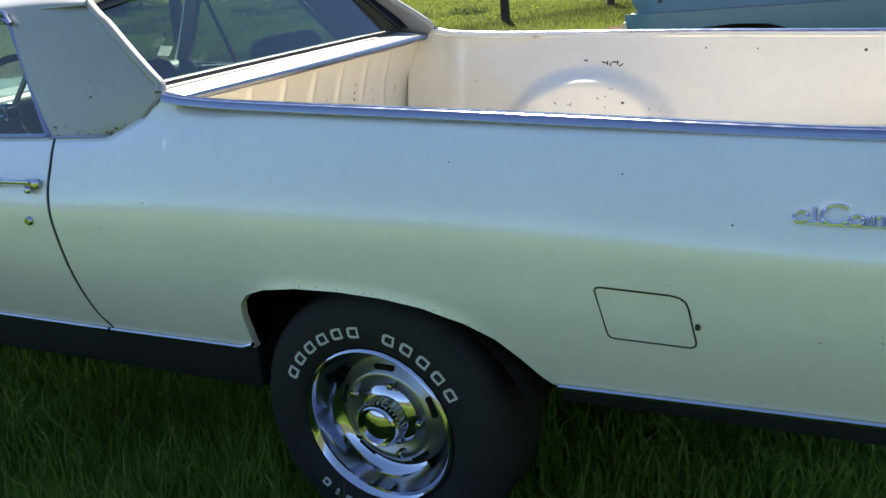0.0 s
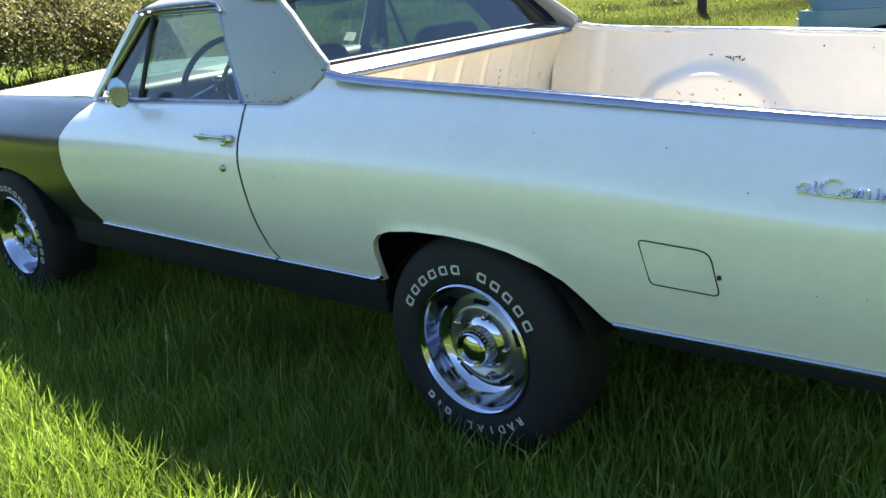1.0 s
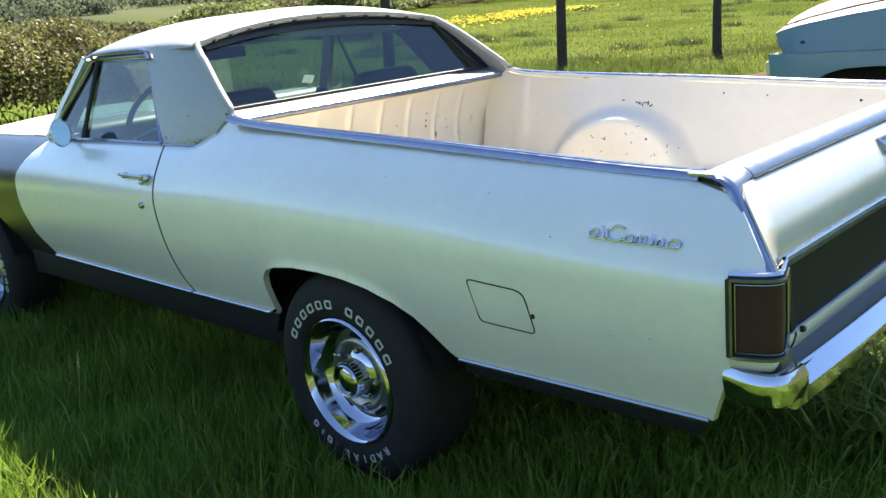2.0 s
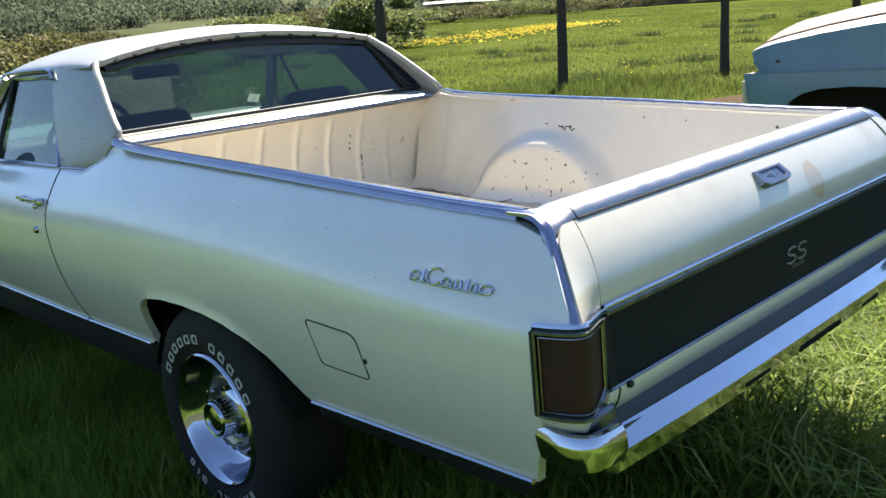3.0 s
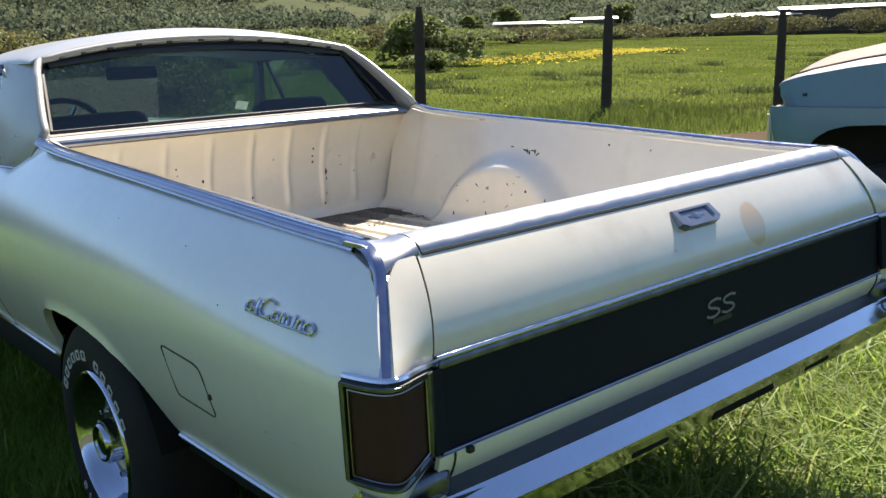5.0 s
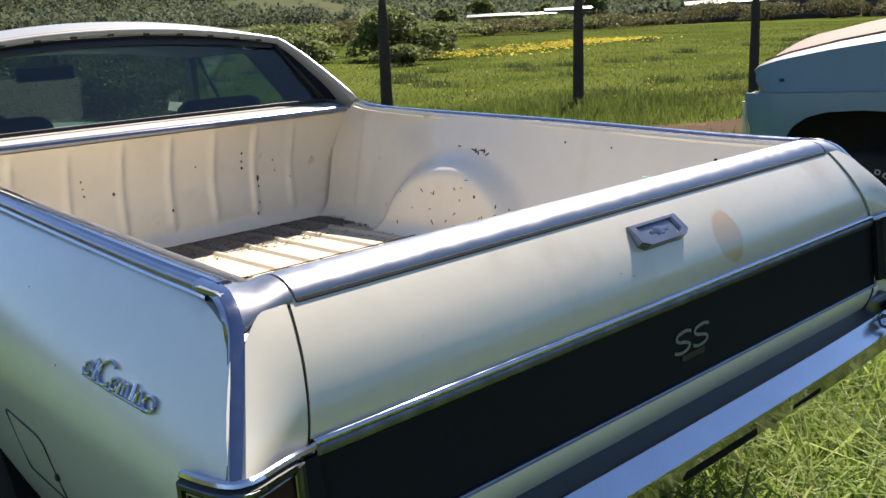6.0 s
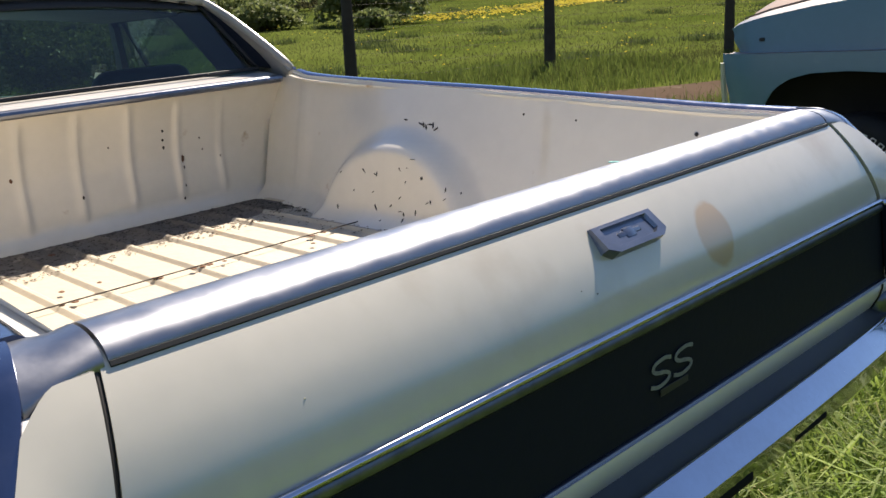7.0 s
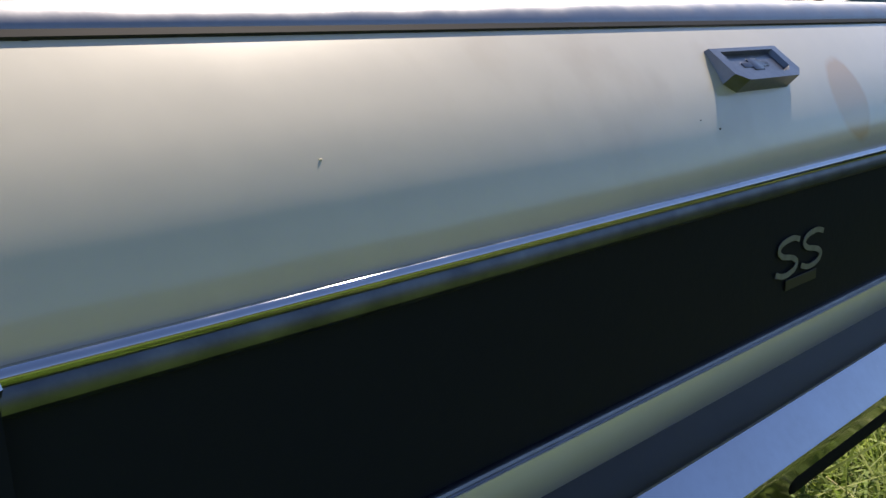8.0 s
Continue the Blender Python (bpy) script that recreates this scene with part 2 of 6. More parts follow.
WIRE = material("fence_wire", (0.07, 0.065, 0.06), rough=0.7, metal=0.5, vary=0.5, scale=20)
ROOFMETAL = material("white_roof_metal", (0.34, 0.35, 0.36), rough=0.4, vary=0.4, scale=0.6)
SHEDWALL = material("shed_wall", (0.06, 0.05, 0.04), rough=0.8, vary=0.6, scale=1.0)
BARK = material("bark", (0.07, 0.05, 0.035), rough=0.9, vary=0.7, scale=10, bump=0.5)
GRASS = leaf_material("grass_blades", (0.085, 0.155, 0.018), (0.20, 0.31, 0.045), glow=0.6, patch=1.2, third=(0.36, 0.38, 0.13))
STRAWGRASS = leaf_material("bent_grass", (0.10, 0.165, 0.028), (0.23, 0.30, 0.07), glow=0.5, patch=1.6, third=(0.42, 0.39, 0.19))
FIELDGRASS = leaf_material("field_grass", (0.062, 0.070, 0.024), (0.092, 0.100, 0.040), glow=0.4, patch=0.16, rough=0.9, shine=0.0)
VERGE = leaf_material("verge_grass", (0.06, 0.085, 0.018), (0.12, 0.155, 0.038), glow=0.45, patch=0.8, rough=0.8, shine=0.1)
WEED = leaf_material("weed_leaves", (0.04, 0.058, 0.02), (0.085, 0.11, 0.036), glow=0.4, patch=0.5, rough=0.8, shine=0.1)
FLOWER = leaf_material("yellow_petals", (0.42, 0.34, 0.04), (0.55, 0.46, 0.09), glow=0.35, shine=0.0)
BRAMBLE = leaf_material("bramble_leaves", (0.045, 0.046, 0.02), (0.18, 0.18, 0.06), glow=0.4, patch=1.3, third=(0.30, 0.24, 0.17), shine=0.2)
BUSHLEAF = leaf_material("bush_leaves", (0.085, 0.11, 0.04), (0.19, 0.22, 0.08), glow=0.4, patch=0.8, shine=0.1)
SCRUBLEAF = leaf_material("scrub_leaves", (0.07, 0.068, 0.035), (0.14, 0.14, 0.06), glow=0.35, patch=0.6, shine=0.05)
SEED = leaf_material("seed_heads", (0.25, 0.26, 0.1), (0.4, 0.38, 0.18), glow=0.4)
SHADELITTER = leaf_material("dark_litter", (0.05, 0.038, 0.028), (0.12, 0.095, 0.07), glow=0.05, shine=0.1)
# leaf colour lightened and greyed to paint in the haze of distance
HAZELEAF = leaf_material("hazed_tree_leaves", (0.07, 0.088, 0.058), (0.10, 0.118, 0.074), glow=0.5, patch=0.02, rough=0.9, shine=0.0)


# ---- builders ----
def mesh_of(name, verts, faces, mat, smooth=False):
    me = bpy.data.meshes.new(name)
    me.from_pydata([tuple(v) for v in verts] if not isinstance(verts, np.ndarray) else verts, [], faces)
    if smooth:
        me.shade_smooth()
    me.materials.append(mat)
    return me


def link(name, me, parent=None, label=""):
    ob = new(name, me)
    if parent is not None:
        ob.parent = parent
    if label:
        tagged(ob, label)
    return ob


def part(name, bm, mat, parent, label="", smooth=True, angle=35):
    """One bmesh as ONE mesh object under a thing or a part."""
    bmesh.ops.recalc_face_normals(bm, faces=bm.faces)
    me = bpy.data.meshes.new(name)
    bm.to_mesh(me)
    bm.free()
    me.materials.append(mat)
    if smooth:
        me.shade_smooth()
        if angle < 180:
            me.set_sharp_from_angle(angle=radians(angle))
    return link(name, me, parent, label)


def thing(name, at=(0, 0, 0), label="", category="", group="", kind=""):
    e = new(name)
    e.empty_display_size = 0.1
    e.location = at
    return tagged(e, label, category, group, kind)


def grid(fn, us, vs, closed_u=False, closed_v=False):
    """A bmesh sheet through fn(u, v)."""
    bm = bmesh.new()
    rows = [[bm.verts.new(fn(u, v)) for v in vs] for u in us]
    nu, nv = len(us), len(vs)
    for i in range(nu if closed_u else nu - 1):
        for j in range(nv if closed_v else nv - 1):
            a, b, c, d = rows[i][j], rows[(i + 1) % nu][j], rows[(i + 1) % nu][(j + 1) % nv], rows[i][(j + 1) % nv]
            try:
                bm.faces.new((a, b, c, d))
            except ValueError:
                pass
    return bm


def thicken(bm, t):
    """Gives a sheet a thickness t along its own normals, with rims."""
    bmesh.ops.recalc_face_normals(bm, faces=bm.faces)
    bmesh.ops.solidify(bm, geom=bm.faces[:], thickness=t)
    return bm


def rbox(size, at=(0, 0, 0), r=0.01, seg=2, bm=None, rot=None):
    bm = bm or bmesh.new()
    m = Matrix.Translation(at) @ (rot or Matrix()) @ Matrix.Diagonal((*size, 1))
    made = bmesh.ops.create_cube(bm, size=1, matrix=m)["verts"]
    if r > 0:
        edges = list({e for v in made for e in v.link_edges})
        bmesh.ops.bevel(bm, geom=edges, offset=r, segments=seg, profile=0.5, affect="EDGES")
    return bm


def smooth_path(pts, n):
    """Catmull-Rom through the points."""
    p = [Vector(q) for q in pts]
    p = [p[0] * 2 - p[1]] + p + [p[-1] * 2 - p[-2]]
    out = []
    for i in range(1, len(p) - 2):
        for k in range(n):
            t = k / n
            a, b, c, d = p[i - 1], p[i], p[i + 1], p[i + 2]
            out.append(0.5 * (2 * b + (c - a) * t + (2 * a - 5 * b + 4 * c - d) * t * t + (3 * b - a - 3 * c + d) * t ** 3))
    out.append(p[-2])
    return out


def sweep(pts, section, up=(0, 0, 1), bm=None, closed=True, taper=None):
    """Carries a section of (sideways, upwards) offsets along a path."""
    bm = bm or bmesh.new()
    up = Vector(up)
    rings = []
    n = len(pts)
    for i, p in enumerate(pts):
        p = Vector(p)
        d = (Vector(pts[min(i + 1, n - 1)]) - Vector(pts[max(i - 1, 0)])).normalized()
        side = d.cross(up).normalized()
        u = side.cross(d)
        k = taper(i / (n - 1)) if taper else 1.0
        rings.append([bm.verts.new(p + side * (a * k) + u * (b * k)) for a, b in section])
    m = len(section)
    for i in range(n - 1):
        for j in range(m if closed else m - 1):
            bm.faces.new((rings[i][j], rings[i + 1][j], rings[i + 1][(j + 1) % m], rings[i][(j + 1) % m]))
    if closed:
        bm.faces.new(rings[0])
        bm.faces.new(rings[-1])
    return bm


def circle_section(r, n=8, rz=None):
    return [(r * math.cos(2 * math.pi * k / n), (rz or r) * math.sin(2 * math.pi * k / n)) for k in range(n)]


def revolve(profile, seg=48, axis_at=(0, 0, 0), bm=None, closed=False):
    """Turns a profile of (radius, y) about the y axis."""
    bm = bm or bmesh.new()
    ox, oy, oz = axis_at
    rings = []
    for k in range(seg):
        a = 2 * math.pi * k / seg
        rings.append([bm.verts.new((ox + r * math.cos(a), oy + y, oz + r * math.sin(a))) for r, y in profile])
    m = len(profile)
    for k in range(seg):
        for j in range(m if closed else m - 1):
            bm.faces.new((rings[k][j], rings[(k + 1) % seg][j], rings[(k + 1) % seg][(j + 1) % m], rings[k][(j + 1) % m]))
    bmesh.ops.remove_doubles(bm, verts=bm.verts, dist=1e-5)
    return bm


def step(a, b, x):
    t = max(0.0, min(1.0, (x - a) / (b - a)))
    return t * t * (3 - 2 * t)

# ---- ground ----
FENCE_AT, FENCE_ALONG = Vector((-5.8, 8.2)), Vector((0.245, 0.97))


def field_d(x, y):
    """Metres beyond the fence line, towards the field."""
    return (x + 5.8) * -0.97 + (y - 8.2) * 0.245


def hill_angle(a):
    """Height of the skyline in degrees, by compass angle a (0 is +y, growing towards -x)."""
    a = (a + 180) % 360 - 180
    # unseen heights behind the camera are made up, to block low bright sky
    base = np.interp(a, [-180, -120, -40, 0, 25, 40, 47, 53, 60, 75, 88, 105, 125, 180], [6.5, 15, 9, 8, 8.8, 8.6, 7.4, 7.9, 10.5, 12, 9, 5, 6.0, 6.5])
    return base + 0.5 * math.sin(a * 0.43) + 0.3 * math.sin(a * 1.1 + 1)


def ground_z(x, y):
    d = field_d(x, y)
    z = 0.62 * step(-6.0, 0.0, d)
    if d > 0:
        z += 0.05 * min(d, 60) + 0.025 * max(0.0, min(d - 60, 200))
    z += 0.07 * step(-1.3, -1.9, y) * step(1.6, 0.4, x)
    r = math.hypot(x, y)
    if r > 90:
        ang = math.degrees(math.atan2(-x, y))
        top = 900 * math.tan(radians(hill_angle(ang)))
        t = max(0.0, min(1.0, (r - 110) / 800))
        rolls = 0.5 + 0.5 * noise.noise((x / 170, y / 170, 0.3))
        z += top * (0.75 * t ** 1.35 + 0.25 * step(0.5, 1.0, t)) * (1 - 0.3 * rolls * (1 - t)) * (1 if t < 1 else 1 + 0.02 * (r - 910) / 900)
    near = 0.02 * noise.noise((x * 0.9, y * 0.9, 1.7)) + 0.05 * noise.noise((x * 0.13, y * 0.13, 5.1)) * step(6, 20, r)
    return z + near


def ground_material():
    m = bpy.data.materials.new("meadow_ground")
    m.use_nodes = True
    nt = m.node_tree
    b = nt.nodes["Principled BSDF"]
    b.inputs["Roughness"].default_value = 1.0
    b.inputs["Specular IOR Level"].default_value = 0.0
    geo = nt.nodes.new("ShaderNodeNewGeometry")
    cols = []
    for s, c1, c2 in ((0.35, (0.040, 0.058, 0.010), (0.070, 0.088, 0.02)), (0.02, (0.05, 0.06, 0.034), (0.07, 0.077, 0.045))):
        n = nt.nodes.new("ShaderNodeTexNoise")
        n.inputs["Scale"].default_value, n.inputs["Detail"].default_value = s, 10
        nt.links.new(geo.outputs["Position"], n.inputs["Vector"])
        r = nt.nodes.new("ShaderNodeValToRGB")
        r.color_ramp.elements[0].position, r.color_ramp.elements[1].position = 0.35, 0.65
        r.color_ramp.elements[0].color, r.color_ramp.elements[1].color = (*c1, 1), (*c2, 1)
        nt.links.new(n.outputs["Fac"], r.inputs[0])
        cols.append(r.outputs[0])
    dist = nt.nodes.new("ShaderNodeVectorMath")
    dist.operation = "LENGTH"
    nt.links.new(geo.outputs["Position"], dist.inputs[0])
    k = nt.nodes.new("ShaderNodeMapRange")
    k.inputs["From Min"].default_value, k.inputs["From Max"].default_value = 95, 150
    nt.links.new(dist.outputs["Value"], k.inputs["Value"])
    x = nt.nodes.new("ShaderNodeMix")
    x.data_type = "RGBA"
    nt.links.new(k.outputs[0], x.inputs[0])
    off = nt.nodes.new("ShaderNodeVectorMath")
    off.operation = "DISTANCE"
    nt.links.new(geo.outputs["Position"], off.inputs[0])
    off.inputs[1].default_value = (10, -40, 0)
    lush = nt.nodes.new("ShaderNodeMapRange")
    lush.inputs["From Min"].default_value, lush.inputs["From Max"].default_value = 43, 49
    nt.links.new(off.outputs["Value"], lush.inputs["Value"])
    meadow = nt.nodes.new("ShaderNodeMix")
    meadow.data_type = "RGBA"
    nt.links.new(lush.outputs[0], meadow.inputs[0])
    turf = nt.nodes.new("ShaderNodeTexNoise")
    turf.inputs["Scale"].default_value, turf.inputs["Detail"].default_value = 1.6, 12
    nt.links.new(geo.outputs["Position"], turf.inputs["Vector"])
    tone = nt.nodes.new("ShaderNodeValToRGB")
    tone.color_ramp.elements[0].position, tone.color_ramp.elements[1].position = 0.35, 0.65
    tone.color_ramp.elements[0].color, tone.color_ramp.elements[1].color = (0.075, 0.125, 0.02, 1), (0.135, 0.21, 0.04, 1)
    nt.links.new(turf.outputs["Fac"], tone.inputs[0])
    nt.links.new(tone.outputs[0], meadow.inputs[6])
    nt.links.new(cols[0], meadow.inputs[7])
    nt.links.new(meadow.outputs[2], x.inputs[6])
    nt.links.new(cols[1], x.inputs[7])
    nt.links.new(x.outputs[2], b.inputs["Base Color"])
    return m


def build_ground():
    angles = [i * 2 * math.pi / 220 for i in range(220)]
    radii = [0.0] + [0.35 * 1.085 ** i for i in range(110)]
    verts, faces = [], []
    for r in radii:
        for a in angles:
            x, y = r * math.sin(a), r * math.cos(a)
            verts.append((x, y, ground_z(x, y)))
    n = len(angles)
    for i in range(len(radii) - 1):
        for j in range(n):
            faces.append((i * n + j, (i + 1) * n + j, (i + 1) * n + (j + 1) % n, i * n + (j + 1) % n))
    return tagged(link("ground", mesh_of("ground", verts, faces, ground_material(), True)), "green meadow rising to forested hills", "ground", kind="structure")


build_ground()

# the bare dirt track on the near side of the fence
DIRT = material("dirt_track", (0.085, 0.06, 0.042), rough=0.95, vary=0.8, scale=2.0, color2=(0.06, 0.042, 0.03), ior=1.05, bump=0.6, bump_scale=25, spots=(0.12, 0.095, 0.07), spot_scale=5)


def track_point(u, v):
    p = FENCE_AT + FENCE_ALONG * u + Vector((0.97, -0.245)) * (2.05 + v * 0.9 + 0.15 * noise.noise((u * 0.5, v * 3, 0)))
    return (p.x, p.y, ground_z(p.x, p.y) + 0.03 - 0.03 * (2 * v - 1) ** 4)


tagged(part("dirt_track", grid(track_point, [i * 0.5 - 9 for i in range(100)], [j / 8 for j in range(9)]), DIRT, None), "bare brown dirt track beside the fence", "track", kind="structure")


def blades(count, place, tall, wide, seed, lean=0.5, grow=0.0):
    """Grass blades as bent, pointed strips: place(rng, n) gives x, y."""
    rng = np.random.default_rng(seed)
    x, y = place(rng, count)
    z = np.array([ground_z(a, b) for a, b in zip(x, y)])
    h = tall * (0.45 + 0.9 * rng.random(len(x)) ** 1.5)
    w = wide * (0.6 + 0.8 * rng.random(len(x))) * (1 + grow * np.hypot(x, y))
    a = rng.random(len(x)) * 2 * np.pi
    f = rng.random(len(x)) * 2 * np.pi
    l = lean * (0.2 + rng.random(len(x))) * h
    ox, oy = np.cos(a) * w, np.sin(a) * w
    dx, dy = np.cos(f) * l, np.sin(f) * l
    base = np.stack([x, y, z - 0.02], 1)
    side = np.stack([ox, oy, 0 * ox], 1)
    mid = base + np.stack([dx * 0.35, dy * 0.35, h * 0.6], 1)
    tip = base + np.stack([dx, dy, h * (1.0 - 0.25 * l / h)], 1)
    v = np.stack([base - side, base + side, mid - side * 0.7, mid + side * 0.7, tip], 1).reshape(-1, 3)
    k = np.arange(len(x))[:, None] * 5
    quads = np.concatenate([k, k + 1, k + 3, k + 2], 1)
    tris = np.concatenate([k + 2, k + 3, k + 4], 1)
    me = bpy.data.meshes.new("grass")
    me.vertices.add(len(v))
    me.vertices.foreach_set("co", v.astype(np.float32).ravel())
    loops = np.concatenate([np.concatenate([quads, tris], 1).ravel()])
    me.loops.add(len(loops))
    me.loops.foreach_set("vertex_index", loops.astype(np.int32))
    starts = np.stack([np.arange(len(x)) * 7, np.arange(len(x)) * 7 + 4], 1).ravel()
    me.polygons.add(len(starts))
    me.polygons.foreach_set("loop_start", starts.astype(np.int32))
    me.update(calc_edges=True)
    me.validate()
    return me


def box_place(x0, x1, y0, y1, keep=None):
    def place(rng, n):
        x, y = x0 + rng.random(n) * (x1 - x0), y0 + rng.random(n) * (y1 - y0)
        clump = np.array([noise.noise((a * 2.3, b * 2.3, 4.0)) for a, b in zip(x, y)])
        ok = rng.random(n) < 0.75 + 0.6 * clump
        if keep is not None:
            ok &= keep(x, y)
        return x[ok], y[ok]
    return place


def not_track(x, y):
    d = (x + 5.8) * -0.97 + (y - 8.2) * 0.245
    return (d > -2.1) | (d < -2.8)


def wheels_clear(x, y):
    ok = np.ones(len(x), bool)
    for wx in (0.0, -2.946):
        for s in (-1, 1):
            ok &= ~((np.abs(x - wx) < 0.2) & (np.abs(y - s * 0.77) < 0.13))
    return ok


def grass(name, me, mat, label):
    me.materials.append(mat)
    return tagged(link(name, me), label, "grass", kind="stuff")


grass("grass", blades(120000, box_place(-5.0, 2.4, -2.9, -0.35, wheels_clear), 0.17, 0.0034, 3), GRASS, "long green meadow grass round the car")


def outer(x, y):
    inside = ((x > -5.0) & (x < 2.4) & (y > -2.9) & (y < 0.5)) | ((x > -0.6) & (x < 3.6) & (y > -0.4) & (y < 3.4)) | ((x < 0.8) & (y > 0.3))
    return ~inside & (x > -4.7) & (np.hypot(x, y + 1) < 7.5 + np.sin(x * 2.1) * 0.6)


grass("grass", blades(150000, box_place(-8, 8.5, -9, 7, outer), 0.15, 0.006, 24, lean=0.7), GRASS, "meadow grass farther round the car")
grass("grass", blades(42000, box_place(-3.4, 1.6, -2.55, -1.55), 0.19, 0.0036, 14, lean=0.45), GRASS, "taller grass with sunlit tips beside the car")
grass("grass", blades(75000, box_place(-0.6, 3.6, -0.4, 3.4, wheels_clear), 0.17, 0.0036, 4, lean=0.9), GRASS, "long bent grass, sunlit, behind the car")
grass("grass", blades(60000, box_place(-6.8, 0.8, 0.3, 9.5, lambda x, y: not_track(x, y) & wheels_clear(x, y)), 0.16, 0.005, 5), VERGE, "meadow grass beyond the car")


grass("grass", blades(34000, box_place(0.6, 3.2, 0.1, 3.2), 0.30, 0.0055, 41, lean=1.25), STRAWGRASS, "pale bent grass, flattened in the sun")


grass("grass", blades(26000, box_place(-9.0, -4.7, -5.0, 4.5, not_track), 0.15, 0.006, 52, lean=0.7), VERGE, "dull meadow grass along the hedge")


def tuft_place(rng, n):
    """Clumps of weeds scattered over the field."""
    k = 90
    r, a = 9 + 34 * rng.random(k) ** 1.2, np.radians(16 + 60 * rng.random(k))
    pick = rng.integers(0, k, n)
    x = (-np.sin(a) * r + 2.0)[pick] + rng.normal(0, 0.22, n)
    y = (np.cos(a) * r - 1.5)[pick] + rng.normal(0, 0.22, n)
    ok = (x + 5.8) * -0.97 + (y - 8.2) * 0.245 > 0.3
    return x[ok], y[ok]


grass("weed_tufts", blades(14000, tuft_place, 0.17, 0.006, 53, lean=0.9, grow=0.03), WEED, "dark green clumps of weeds in the field")


def wedge_place(r0, r1, a0, a1, power=1.0):
    def place(rng, n):
        r = r0 + (r1 - r0) * rng.random(n) ** power
        a = np.radians(a0 + (a1 - a0) * rng.random(n))
        x, y = -np.sin(a) * r + 2.0, np.cos(a) * r - 1.5
        d = (x + 5.8) * -0.97 + (y - 8.2) * 0.245
        ok = d > -0.6
        return x[ok], y[ok]
    return place


grass("field_grass", blades(210000, wedge_place(8, 85, 14, 82, 1.7), 0.07, 0.0035, 6, lean=1.0, grow=0.05), FIELDGRASS, "tall green field grass behind the fence")


def fence_place(rng, n):
    u, w = rng.random(n) * 26 - 9, rng.normal(-0.8, 0.8, n)
    return -5.8 + 0.245 * u - 0.97 * w, 8.2 + 0.97 * u + 0.245 * w


grass("fence_grass", blades(40000, fence_place, 0.085, 0.004, 8, lean=0.5), FIELDGRASS, "tall uncut grass along the fence")


def patch_place(rng, n):
    t = rng.random(n)
    x = -18.5 - 5.5 * t + rng.normal(0, 0.9, n)
    y = 17.5 + 16 * t + rng.normal(0, 0.8, n)
    ok = np.array([noise.noise((a * 0.45, b * 0.45, 9.0)) for a, b in zip(x, y)]) > -0.15
    return x[ok], y[ok]


def flowers(count, place, seed, size, lift):
    rng = np.random.default_rng(seed)
    x, y = place(rng, count)
    z = np.array([ground_z(a, b) for a, b in zip(x, y)]) + lift * (0.6 + 0.6 * rng.random(len(x)))
    v, f = [], []
    for a, b, c in zip(x, y, z):
        s, t = size * (0.6 + 0.8 * rng.random()), rng.random() * 3
        k = len(v)
        v += [(a + s * math.cos(t + i * 1.257), b + s * math.sin(t + i * 1.257), c + 0.4 * s * math.sin(t * 5 + i * 2)) for i in range(5)] + [(a, b, c - s * 0.6)]
        f += [(k + i, k + (i + 1) % 5, k + 5) for i in range(5)]
    return mesh_of("flowers", v, f, FLOWER)


tagged(link("yellow_flowers", flowers(1500, patch_place, 11, 0.045, 0.16)), "band of yellow wild flowers in the field", "flowers", kind="stuff")
tagged(link("yellow_flowers", flowers(380, wedge_place(12, 45, 25, 60), 12, 0.016, 0.16)), "scattered small pale yellow flowers", "flowers", kind="stuff")


# ---- fence ----
def build_fence():
    f = thing("wire_fence", (-5.8, 8.2, ground_z(-5.8, 8.2)), "dark weathered wooden posts with wire mesh between", "fence")
    inv = Vector(f.location)
    rng = random.Random(5)
    tops = []
    places = [(-6.5, 5.45), (-5.8, 8.2), (-5.0, 11.35), (-4.2, 14.5), (-3.4, 17.6)]
    for x, y in places:
        z = ground_z(x, y)
        bm = bmesh.new()
        h, lean = 1.45 + rng.uniform(-0.05, 0.05), (rng.uniform(-0.03, 0.03), rng.uniform(-0.03, 0.03))
        rings = []
        for k in range(9):
            t = k / 8
            r = 0.075 * (1.05 - 0.25 * t) * (0.6 if k == 8 else 1)
            rings.append([bm.verts.new((x + lean[0] * t * h + (r + 0.012 * noise.noise((i * 2.1, k * 0.6, x))) * math.cos(i * math.pi / 5),
                                        y + lean[1] * t * h + (r + 0.012 * noise.noise((i * 2.1, k * 0.6, y))) * math.sin(i * math.pi / 5),
                                        z - 0.1 + (h + 0.1) * t)) for i in range(10)])
        for a, b in zip(rings, rings[1:]):
            for i in range(10):
                bm.faces.new((a[i], a[(i + 1) % 10], b[(i + 1) % 10], b[i]))
        bm.faces.new(rings[-1])
        bmesh.ops.translate(bm, verts=bm.verts, vec=-inv)
        part("post", bm, POSTWOOD, f, angle=60)
        tops.append((x, y, z))
    for k in range(9):
        bm = sweep([Vector((x, y, z + 0.12 + k * 0.14)) - inv for x, y, z in tops], circle_section(0.0013, 4))
        part("wire", bm, WIRE, f)
    bm = bmesh.new()
    for (x0, y0, z0), (x1, y1, z1) in zip(tops, tops[1:]):
        for i in range(1, 20):
            t = i / 20
            p = Vector((x0 + (x1 - x0) * t, y0 + (y1 - y0) * t, z0 + (z1 - z0) * t)) - inv
            sweep([p + Vector((0, 0, 0.12)), p + Vector((0, 0, 1.24))], circle_section(0.0009, 3), up=(1, 0, 0), bm=bm)
    tagged(part("wire_mesh", bm, WIRE, f), kind="stuff")


build_fence()


